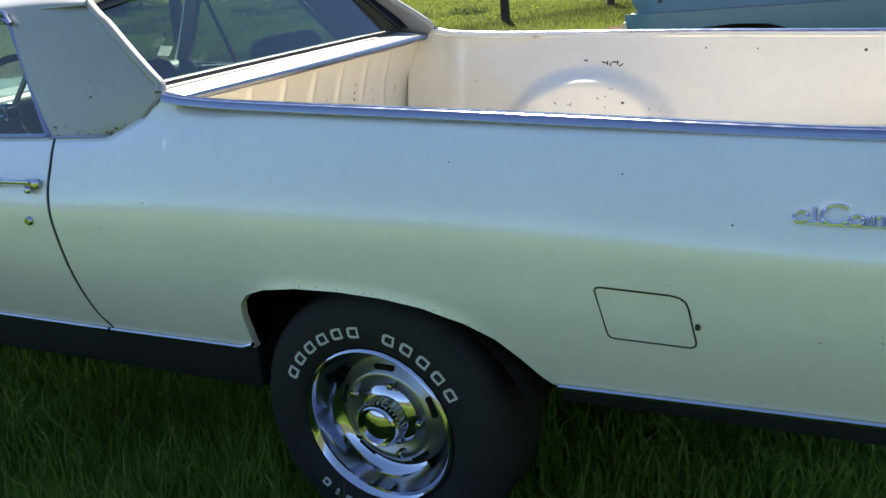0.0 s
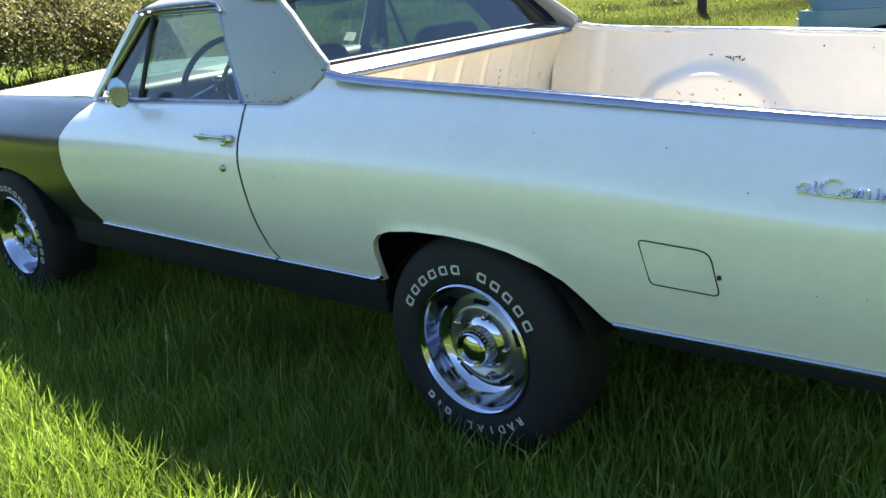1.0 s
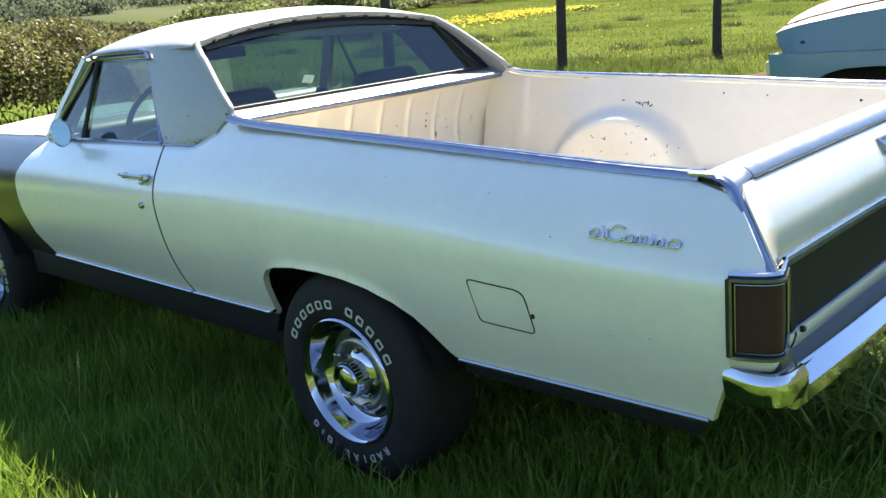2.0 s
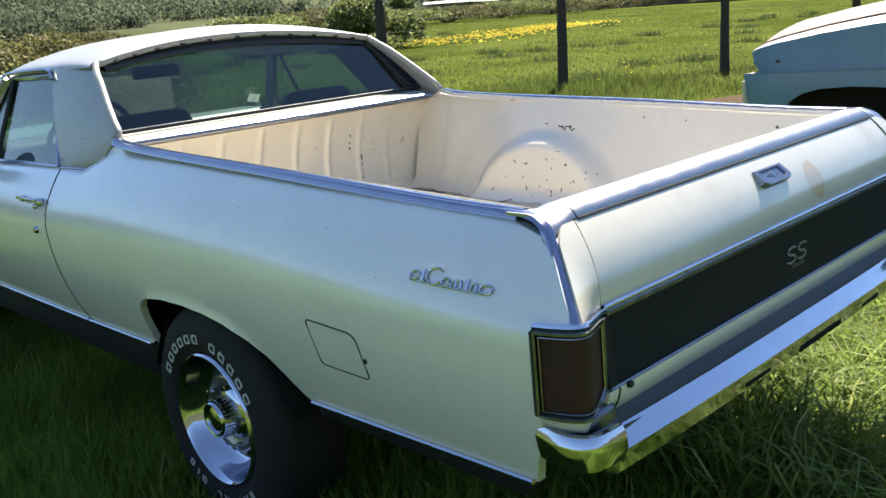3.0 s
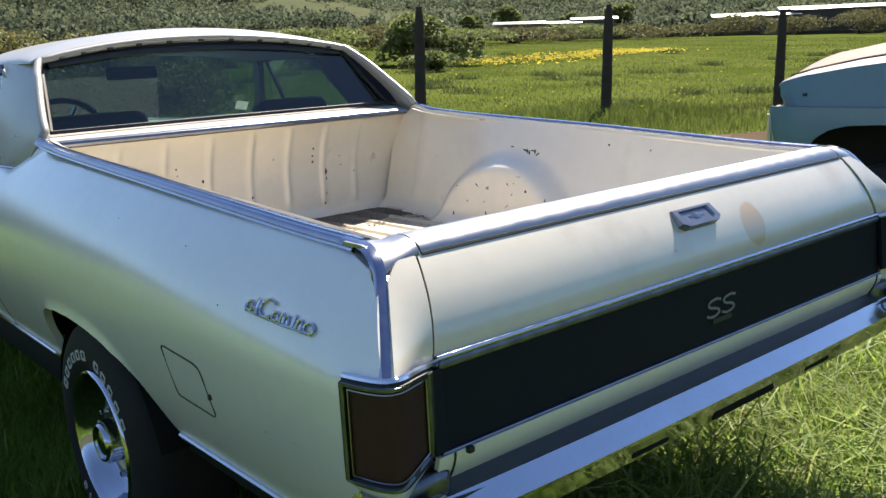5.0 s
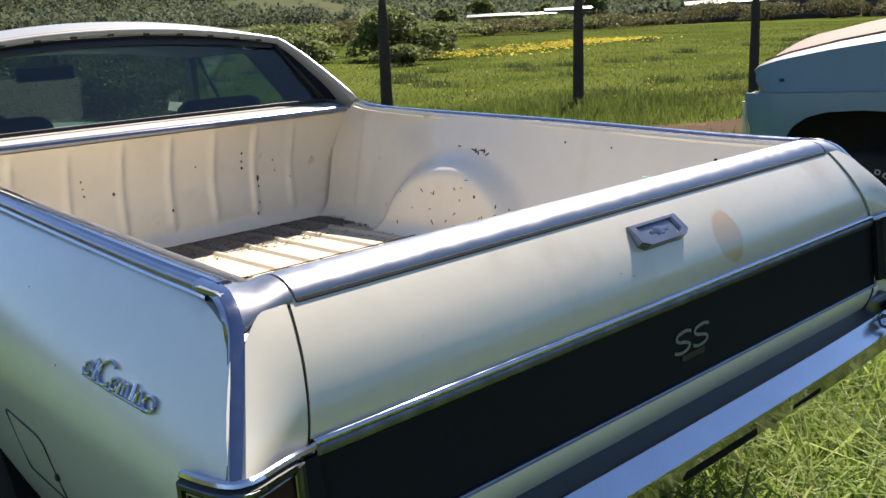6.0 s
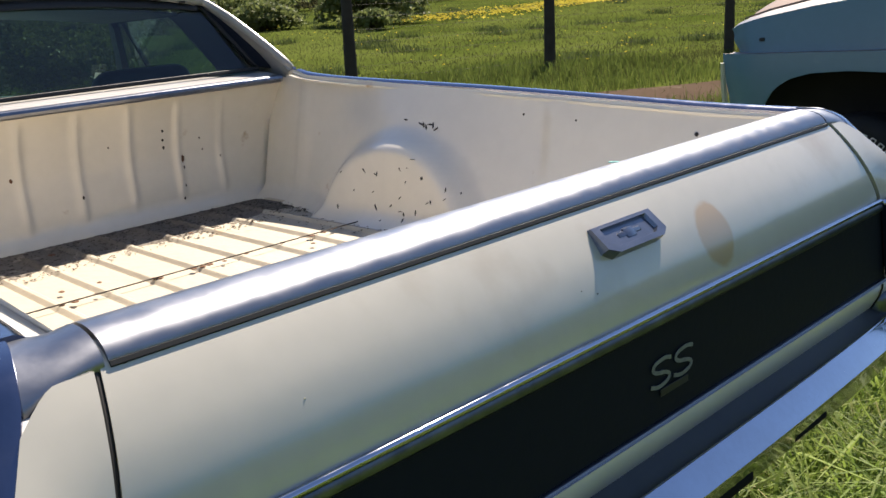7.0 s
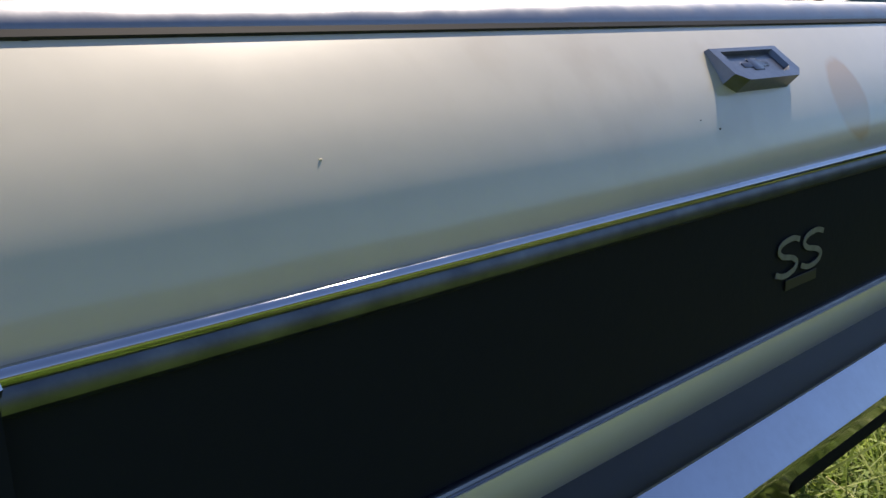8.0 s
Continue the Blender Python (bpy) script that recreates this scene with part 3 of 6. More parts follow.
# ---- bushes, trees, hills ----
def leaf_cloud(name, count, blobs, size, mat, seed, gap=0.1):
    """Small folded leaves spread over lumpy blobs (centre, radii)."""
    rng = np.random.default_rng(seed)
    which = rng.integers(0, len(blobs), count)
    c = np.array([b[0] for b in blobs])[which]
    r = np.array([b[1] for b in blobs])[which]
    d = rng.normal(size=(count, 3))
    d /= np.linalg.norm(d, axis=1)[:, None]
    d[:, 2] = np.where(d[:, 2] < -0.3, -d[:, 2], d[:, 2])
    p = c + d * r * (0.72 + 0.34 * rng.random(count))[:, None]
    keep = np.array([noise.noise(tuple(q * 2.1 / np.mean(r[0]))) for q in p]) > -0.55 + gap
    p = p[keep]
    n = len(p)
    a = rng.normal(size=(n, 3))
    a /= np.linalg.norm(a, axis=1)[:, None]
    b = np.cross(a, rng.normal(size=(n, 3)))
    b /= np.linalg.norm(b, axis=1)[:, None]
    s = (size * (0.5 + rng.random(n)))[:, None]
    v = np.stack([p - a * s, p + b * s * 0.5, p + a * s, p - b * s * 0.5], 1).reshape(-1, 3)
    k = np.arange(n)[:, None] * 4
    return mesh_of(name, v, np.concatenate([k, k + 1, k + 2, k + 3], 1).tolist(), mat)


def stems(base, blobs, seed, thick=0.02):
    rng = random.Random(seed)
    bm = bmesh.new()
    for c, r in blobs:
        for _ in range(3):
            b = Vector(base if base else (c[0], c[1], -0.05)) + Vector((rng.uniform(-0.2, 0.2), rng.uniform(-0.2, 0.2), 0))
            e = Vector(c) + Vector([rng.uniform(-0.5, 0.5) * q for q in r])
            m = (b + e) / 2 + Vector((rng.uniform(-0.2, 0.2), rng.uniform(-0.2, 0.2), 0.1))
            sweep(smooth_path([b, m, e], 4), circle_section(thick, 5), up=(0.3, 0.9, 0.1), bm=bm, taper=lambda t: 1 - 0.75 * t)
    return bm


def bush(name, x, y, blobs, count, leaf, mat, seed, label, category="bush", thick=0.03, foot=(0, 0, -0.05)):
    z = ground_z(x, y)
    e = thing(name, (x, y, z), label, category)
    link("crown", leaf_cloud("crown", count, blobs, leaf, mat, seed), e)
    part("stem", stems(foot, blobs, seed, thick), BARK, e)
    return e


rng = random.Random(21)
hedge = []
for i in range(34):
    t = i / 33
    low = 1 - 0.3 * step(0.72, 1.0, t)
    hedge.append(((-0.6 - 0.8 * rng.random(), -3.6 + 8.0 * t, low * (0.5 + 0.22 * rng.random())), (0.8, 0.5, low * (0.6 + 0.25 * rng.random()))))
bush("bramble_hedge", -7.4, -1.0, hedge, 120000, 0.024, BRAMBLE, 31, "dense tangled bramble hedge with small green and brown leaves", "hedge", 0.012, None)

for i, (x, y, w, h, cnt) in enumerate([(-20.5, 17.0, 1.6, 1.55, 9000), (-22.5, 14.5, 1.6, 0.9, 5000), (-24, 20.5, 1.5, 0.7, 3500), (-17.5, 14.6, 0.9, 0.55, 2500), (-26, 10.5, 2.0, 0.7, 5000),
                                       (-31, 13.5, 2.4, 0.8, 5000), (-29, 4.5, 2.2, 0.9, 5000), (-36, 22, 3.2, 1.2, 4500), (-40, 30, 4, 1.3, 4500), (-44, 38, 4.2, 1.2, 4500),
                                       (-46, 46, 4.5, 1.1, 4500), (-48, 54, 4.5, 1.2, 4500), (-49, 62, 5, 1.1, 4500), (-36, 8, 3, 0.9, 5000), (-43, 17, 3.5, 1.0, 5000), (-40, 0, 3, 1.0, 4000), (-20, 1, 2.0, 0.9, 4000), (-54, 88, 4, 2.3, 3500), (-49, 92, 4, 2.2, 3500), (-44, 96, 4, 2.6, 3500), (-60, 84, 4, 1.6, 3500), (-38, 99, 4, 2.4, 3500)]):
    rng = random.Random(40 + i)
    blobs = [((rng.uniform(-0.6, 0.6) * w, rng.uniform(-0.6, 0.6) * w, h * rng.uniform(0.15, 0.6)), (w * rng.uniform(0.4, 0.6), w * rng.uniform(0.4, 0.6), h * rng.uniform(0.3, 0.5))) for _ in range(8)]
    bush("bush", x, y, blobs, cnt, 0.05 + 0.0013 * abs(x), BUSHLEAF if i in (0, 1, 3, 7, 9, 11) else SCRUBLEAF, 60 + i, "overgrown rounded green bush in the field" if i else "large bush overgrown with creeper at the field's edge")

for i, (x, y, h) in enumerate([(-82, 74, 3.4), (-80.5, 79, 4.4), (-77, 86.5, 3.3), (-72.5, 91, 4.2), (-67, 98, 3), (-58, 105, 3.5)]):
    rng = random.Random(90 + i)
    blobs = [((rng.uniform(-0.25, 0.25) * h, rng.uniform(-0.25, 0.25) * h, h * rng.uniform(0.4, 0.85)), (h * 0.22, h * 0.22, h * 0.2)) for _ in range(10)]
    bush("tree", x, y, blobs, 2600, 0.22, BUSHLEAF, 120 + i, "leafy green tree at the far edge of the field", "tree", 0.12)


def forest():
    rng = np.random.default_rng(77)
    r = 116 + 620 * rng.random(15000) ** 1.4
    a = np.radians(8 + 84 * rng.random(15000))
    x, y = -np.sin(a) * r, np.cos(a) * r
    trees = []
    for px, py, pr in zip(x, y, r):
        if noise.noise((px / 60, py / 60, 2.2)) + 0.5 * noise.noise((px / 17, py / 17, 6.2)) < 0.02 - 0.35 * step(180, 330, pr):
            continue
        s = (0.9 + 1.3 * rng.random()) * (0.7 + pr / 330)
        trees.append((px, py, ground_z(px, py), s))
    t = np.array(trees)
    m = 70
    p = np.repeat(t, m, 0)
    d = rng.normal(size=(len(p), 3))
    d /= np.linalg.norm(d, axis=1)[:, None]
    d[:, 2] = np.abs(d[:, 2]) * 1.5 + 0.1
    at = p[:, :3] + d * p[:, 3:] * (0.6 + 0.4 * rng.random((len(p), 1)))
    u = rng.normal(size=(len(p), 3))
    w = np.cross(u, rng.normal(size=(len(p), 3)))
    u *= 0.15 * p[:, 3:] / np.linalg.norm(u, axis=1)[:, None]
    w *= 0.12 * p[:, 3:] / np.linalg.norm(w, axis=1)[:, None]
    v = np.stack([at - u, at + w, at + u, at - w], 1).reshape(-1, 3)
    k = np.arange(len(p))[:, None] * 4
    return mesh_of("forest", v, np.concatenate([k, k + 1, k + 2, k + 3], 1).tolist(), HAZELEAF)


tagged(link("forest", forest()), "scrubby green woodland covering the hillside, haze put into its colour", "forest", kind="stuff")


def shed(x, y, along, deep, ridge, turn):
    h = ridge - ground_z(x, y) - 0.35
    e = thing("shed", (x, y, ground_z(x, y)), "low far shed with a pale metal roof", "shed", "sheds beyond the field")
    e.rotation_euler = (0, 0, radians(turn))
    part("wall", rbox((along, deep, h), (0, 0, h / 2), 0.02), SHEDWALL, e)
    bm = bmesh.new()
    for s in (-1, 1):
        rbox((along + 0.8, deep * 0.56, 0.08), (0, s * deep * 0.27, h + 0.35), 0.01, bm=bm, rot=Matrix.Rotation(radians(-s * 12), 4, "X"))
    part("roof", bm, ROOFMETAL, e)


for q in ((-74.5, 75, 5.4, 3, 6.3, 43), (-72, 79.3, 4.4, 3, 6.25, 43), (-69.5, 82.5, 4.8, 3, 6.6, 43), (-56, 95, 9, 4, 6.3, 38), (-53, 98.5, 3, 3, 6.9, 38), (-49, 101, 10, 4, 6.8, 38), (-40, 106, 9, 4, 6.9, 38)):
    shed(*q)


def stalks(places, seed):
    """Thin grass stems with a seed head."""
    rng = random.Random(seed)
    v, f = [], []
    for x, y, h in places:
        z, a = ground_z(x, y), rng.uniform(0, 6.3)
        dx, dy = 0.05 * math.cos(a), 0.05 * math.sin(a)
        k = len(v)
        w = 0.0013
        v += [(x - w, y, z), (x + w, y, z), (x + dx + w, y + dy, z + h), (x + dx - w, y + dy, z + h)]
        f.append((k, k + 1, k + 2, k + 3))
        for j in range(14):
            t = j / 13
            b = a + j * 2.4
            px, py, pz = x + dx * (1 + 0.1 * t), y + dy * (1 + 0.1 * t), z + h + 0.05 * t
            r = 0.008 * (1 - 0.6 * t)
            k = len(v)
            v += [(px, py, pz), (px + r * math.cos(b), py + r * math.sin(b), pz + 0.006), (px, py, pz + 0.014)]
            f.append((k, k + 1, k + 2))
    return mesh_of("seed_stalk", v, f, SEED)


rng = random.Random(17)
places = [(rng.uniform(-3.5, 1.3), rng.uniform(-2.1, -1.15), rng.uniform(0.2, 0.34)) for _ in range(12)]
tagged(link("seed_stalks", stalks(places, 18)), "thin grass stalks with pale seed heads", "grass", kind="stuff")

# ---- the car: a cream coupe utility, front towards -x ----
car = thing("coupe_utility", (0, 0, 0), "faded cream vintage car with an open cargo bed, parked on grass", "car")
# the car leans: its far side stands a little higher
LEAN = Matrix.Translation((0, -0.9, 0.8)) @ Matrix.Rotation(0.0235, 4, "X") @ Matrix.Translation((0, 0.9, -0.8))
car.matrix_world = LEAN


def table(*pairs):
    xs, ys = [p[0] for p in pairs], [p[1] for p in pairs]
    return lambda x: float(np.interp(x, xs, ys))


belt = table((-3.95, 0.80), (-3.6, 0.88), (-3.2, 0.905), (-2.2, 0.915), (-1.0, 0.925), (0, 0.922), (0.6, 0.916), (1.0, 0.910), (1.2, 0.908), (1.27, 0.905), (1.31, 0.900), (1.35, 0.893))
top_w = table((-3.95, 0.66), (-3.2, 0.72), (-2.2, 0.77), (-1.9, 0.80), (-1.3, 0.808), (-1.1, 0.804), (-0.95, 0.796), (-0.8, 0.785), (-0.65, 0.776), (-0.5, 0.771), (-0.3, 0.772), (0.35, 0.782), (1.0, 0.778), (1.35, 0.788))
crown_z = table((-3.95, 0.98), (-3.2, 1.03), (-2.2, 1.045), (-1.3, 1.046), (-1.1, 1.05), (-0.95, 1.06), (-0.8, 1.077), (-0.65, 1.095), (-0.5, 1.105), (-0.35, 1.105), (-0.2, 1.1), (0.35, 1.072), (1.19, 1.028), (1.35, 1.028))
top_z = table((-3.95, 0.98), (-3.2, 1.03), (-2.2, 1.045), (-1.0, 1.045), (-0.787, 1.042), (-0.74, 1.055), (-0.68, 1.09), (-0.613, 1.14), (-0.5, 1.118), (0.35, 1.072), (1.12, 1.032), (1.17, 1.026), (1.21, 1.016), (1.27, 1.0), (1.35, 1.0))


def side_w(x, z):
    """Half-width of the body."""
    b = belt(x)
    if z >= 0.84:
        s = min(1.05, (z - 0.84) / (crown_z(x) - 0.84))
        return b - (b - top_w(x)) * s ** (1.95 - 0.65 * step(0.2, 1.35, x))
    near = max(0.0, 1 - max(0.0, z - arch_z(x)) / 0.036) ** 2
    lip = 0.0085 * near * step(-0.36, -0.2, x) * (1 - step(0.2, 0.37, x))
    return b - 0.078 * ((0.84 - z) / 0.34) ** 2 + lip


REAR_X = table((0.45, 1.175), (0.52, 1.196), (0.66, 1.258), (0.70, 1.264), (0.80, 1.268), (0.862, 1.268), (0.866, 1.33), (0.876, 1.342), (0.91, 1.317), (0.95, 1.286), (1.0, 1.245), (1.018, 1.226), (1.03, 1.20))
DOOR_X0 = table((0.48, -2.12), (0.54, -2.155), (0.6, -2.222), (0.75, -2.262), (0.9, -2.24), (0.98, -2.17), (1.02, -2.10), (1.05, -2.03))
DOOR_X1 = table((0.48, -0.893), (0.52, -0.907), (0.545, -0.922), (0.645, -0.936), (0.8, -0.946), (0.9, -0.956), (0.98, -0.970), (1.05, -1.006))
ARCH = ((-0.380, 0.497), (-0.372, 0.55), (-0.366, 0.605), (-0.352, 0.645), (-0.32, 0.674), (-0.26, 0.695), (-0.16, 0.708), (-0.03, 0.710), (0.08, 0.703), (0.18, 0.687),
        (0.27, 0.657), (0.335, 0.620), (0.385, 0.572), (0.425, 0.523), (0.445, 0.506))
arch_z = table((-1.2, 0.497), *ARCH, (1.35, 0.512))
front_arch_z = table((-3.95, 0.45), (-3.36, 0.45), (-3.345, 0.56), (-3.28, 0.64), (-3.16, 0.69), (-3.0, 0.712), (-2.85, 0.71), (-2.7, 0.685), (-2.6, 0.63), (-2.54, 0.55), (-2.52, 0.44), (-2.2, 0.42))


def side_panel(name, mat, sy, xa, xb, za, zb, cols, rows=26, label="", fade=0.45, t=0.014):
    """A body-side sheet between the edges xa(z), xb(z) and za(x), zb(x)."""
    x0, x1 = xa(0.75), xb(0.75)
    cols = sorted({round(c, 4) for c in cols if x0 <= c <= x1} | {x0, x1})

    def at(X, v):
        lo, hi = za(X), zb(X)
        z = lo + (hi - lo) * v
        k0 = max(0.0, 1 - (X - x0) / fade) ** 2
        k1 = max(0.0, 1 - (x1 - X) / fade) ** 2
        x = X + k0 * (xa(z) - x0) + k1 * (xb(z) - x1)
        return (x, sy * side_w(x, z), z)

    bm = grid(at, cols, [(i / rows) ** 1.35 for i in range(rows + 1)])
    bmesh.ops.recalc_face_normals(bm, faces=bm.faces)
    out = sum(f.normal.y * sy for f in bm.faces)
    if out < 0:
        bmesh.ops.reverse_faces(bm, faces=bm.faces)
    inner = {}
    rim = [e for e in bm.edges if e.is_boundary]
    bm.normal_update()
    for e in rim:
        for v in e.verts:
            if v not in inner:
                inner[v] = bm.verts.new(v.co + Vector((0, -sy * t * 1.6, 0)))
    for e in rim:
        a, b = e.verts
        bm.faces.new((a, b, inner[b], inner[a]))
    return part(name, bm, mat, car, label, angle=50)


step_x = [i * 0.03 for i in range(-140, 50)]
arch_x = [-0.374 + i * 0.0125 for i in range(68)] + [a for a, _ in ARCH]
farch_x = [-3.36 + i * 0.0175 for i in range(50)]
for sy in (-1, 1):
    side_panel("quarter_panel", PAINT, sy, lambda z: DOOR_X1(z) + 0.012, REAR_X, arch_z, top_z, step_x + arch_x, 30, "cream rear quarter panel with a wheel arch")
    side_panel("fender", BLACKPAINT, sy, lambda z: -3.93, lambda z: DOOR_X0(z) - 0.004, front_arch_z, top_z, step_x + farch_x, 24, "gloss black replacement front fender")


def side_point(x, z, sy=-1, out=0.0):
    return Vector((x, sy * (side_w(x, z) + out), z))


def chips(parent, places, mat=CHIP, size=0.004):
    for x, z in places:
        bm = bmesh.new()
        bmesh.ops.create_icosphere(bm, subdivisions=1, radius=size)
        p = side_point(x, z, -1, -size * 0.2)
        bmesh.ops.transform(bm, matrix=Matrix.Translation(p) @ Matrix.Diagonal((1, 0.25, 1, 1)), verts=bm.verts)
        part("paint_chip", bm, mat, parent)


# doors with windows, vents, handles
def build_door(sy):
    door = side_panel("door", PAINT, sy, DOOR_X0, DOOR_X1, lambda x: 0.497, lambda x: 1.047, step_x, 24, "cream door with a chrome handle")
    hx, hz = -1.07, 0.942
    bm = bmesh.new()
    y = sy * (side_w(hx, hz) + 0.012)
    rbox((0.18, 0.013, 0.011), (hx - 0.02, sy * (side_w(hx, hz) + 0.026), hz + 0.006), 0.004, 3, bm)
    rbox((0.055, 0.026, 0.028), (hx + 0.065, y, hz - 0.002), 0.01, 3, bm)
    rbox((0.022, 0.02, 0.02), (hx + 0.055, sy * (side_w(hx, hz) + 0.024), hz - 0.016), 0.008, 3, bm)
    rbox((0.03, 0.024, 0.022), (hx - 0.09, y, hz), 0.008, 3, bm)
    part("handle", bm, CHROME, door, "chrome door handle")
    bm = revolve([(0, -0.012), (0.010, -0.011), (0.013, -0.006), (0.014, 0.0)], 16)
    if sy > 0:
        bmesh.ops.scale(bm, vec=(1, -1, 1), verts=bm.verts)
    bmesh.ops.translate(bm, verts=bm.verts, vec=side_point(-1.031, 0.84, sy, 0))
    part("lock", bm, CHROME, door, "small round chrome lock")
    part("seam_edge", sweep([side_point(DOOR_X1(z) + 0.006, z, sy, -0.006) for z in np.linspace(0.497, 1.04, 16)], circle_section(0.007, 6), up=(1, 0, 0)), SEAL, door)
    part("seam_edge", sweep([side_point(DOOR_X0(z) - 0.002, z, sy, -0.007) for z in np.linspace(0.497, 1.04, 16)], circle_section(0.006, 6), up=(1, 0, 0)), SEAL, door)

    def glass_y(z):
        return sy * (0.800 - (z - 1.045) * 0.42)

    frame = [(-1.70, 1.05), (-1.70, 1.362), (-1.28, 1.362), (-1.25, 1.345), (-1.035, 1.05)]
    bm = bmesh.new()
    bm.faces.new([bm.verts.new((x, glass_y(z) * 0.99, z)) for x, z in frame])
    g = part("side_window", bm, GLASS, door, "clear side window", smooth=False)
    g.visible_shadow = False
    bm = bmesh.new()
    bm.faces.new([bm.verts.new((x, glass_y(z) * 0.99, z)) for x, z in ((-2.0, 1.06), (-1.75, 1.355), (-1.705, 1.36), (-1.705, 1.05))])
    g = part("vent_window", bm, GLASS, door, smooth=False)
    g.visible_shadow = False
    sec = circle_section(0.012, 8)
    part("window_frame", sweep([(x, glass_y(z), z) for x, z in ((-2.03, 1.05), (-1.755, 1.358), (-1.70, 1.370), (-1.28, 1.370), (-1.245, 1.352), (-1.14, 1.20), (-1.03, 1.045))], sec, up=(0, 1, 0)), STEELTRIM if sy < 0 else VINYL, door, "bright window frame" if sy < 0 else "dark window frame")
    part("vent_bar", sweep([(x, glass_y(z), z) for x, z in ((-1.70, 1.05), (-1.702, 1.365))], circle_section(0.010, 8), up=(0, 1, 0)), SEAL, door)
    part("window_sill", sweep([(x, glass_y(1.045) * 1.006, 1.05) for x in (-2.02, -1.5, -1.03)], circle_section(0.008, 6)), STEELTRIM, door)
    return door


doors = [build_door(-1), build_door(1)]

# round mirror on the driver's door
bm = revolve([(0, 0.03), (0.03, 0.028), (0.05, 0.018), (0.062, 0.0), (0.062, -0.012), (0.057, -0.016)], 28)
M = Matrix.Translation((-1.71, -0.885, 1.088)) @ Matrix.Rotation(radians(78), 4, "Z") @ Matrix.Rotation(radians(-9), 4, "X") @ Matrix.Diagonal((0.66, 1, 0.95, 1))
bmesh.ops.transform(bm, matrix=M, verts=bm.verts)
mirror_shell = part("side_mirror", bm, CHROME, doors[0], "round chrome door mirror")
# (its glass faces back along the car)
bm = revolve([(0, -0.014), (0.057, -0.014)], 28)
bmesh.ops.transform(bm, matrix=M, verts=bm.verts)
part("mirror_glass", bm, MIRROR, doors[0], "mirror glass")
part("mirror_stalk", sweep([(-1.735, -0.815, 1.045), (-1.735, -0.845, 1.055), (-1.725, -0.875, 1.08)], circle_section(0.009, 6), up=(1, 0, 0)), CHROME, doors[0])

# hood and cowl
def hood_at(x, v):
    w = top_w(x) - 0.006
    return (x, w * v, top_z(x) + 0.05 * (1 - abs(v) ** 2.2) * (0.4 + 0.6 * step(-3.95, -3.0, x)) + 0.004)


part("hood", thicken(grid(hood_at, [-3.93 + i * 0.08 for i in range(21)], [i / 14 - 1 for i in range(29)]), 0.015), PAINT, car, "cream hood")
part("cowl", thicken(grid(lambda x, v: (x, (top_w(x) - 0.01) * v, 1.05 + 0.045 * (1 - v * v)), [-2.33, -2.2, -2.1, -2.0, -1.9], [i / 10 - 1 for i in range(21)]), 0.01), PAINT, car)

# roof, pillars, glass
def roof_at(u, v):
    x = -1.80 + 0.87 * u
    yy = math.sin(v * math.pi / 2)
    curve = 0.045 * yy * yy * (1 - u) - 0.085 * (1 - yy * yy) * u ** 3
    roll = 1 - 0.52 * max(0.0, (u - 0.72) / 0.28) ** 2 - 0.5 * max(0.0, (0.2 - u) / 0.2) ** 2
    z = 1.386 + 0.055 * (1 - yy * yy) + 0.064 * max(0.0, math.cos(v * math.pi / 2)) ** 0.75 * max(0.16, roll)
    return (x + curve, 0.672 * yy, z)


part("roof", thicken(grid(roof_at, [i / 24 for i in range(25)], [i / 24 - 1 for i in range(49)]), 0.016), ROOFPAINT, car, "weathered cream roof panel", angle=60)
for k in range(11):
    u, v = 1.0, -0.62 + k * 0.124
    p = Vector(roof_at(u, v)) + Vector((0.007, 0, -0.030))
    part("trim_clip", rbox((0.010, 0.024, 0.008), p + Vector((0, 0, 0.006)), 0.003, 1), CHIP, car)
SAIL_L = table((1.04, -1.018), (1.41, -1.255))
SAIL_R = table((1.04, -0.80), (1.05, -0.745), (1.08, -0.70), (1.15, -0.618), (1.165, -0.625), (1.2, -0.668), (1.3, -0.80), (1.34, -0.855), (1.365, -0.902), (1.385, -0.96), (1.395, -1.0))


def sail_y(z):
    return 0.812 - (z - 1.04) * 0.30 - 0.30 * max(0, z - 1.2) ** 1.5


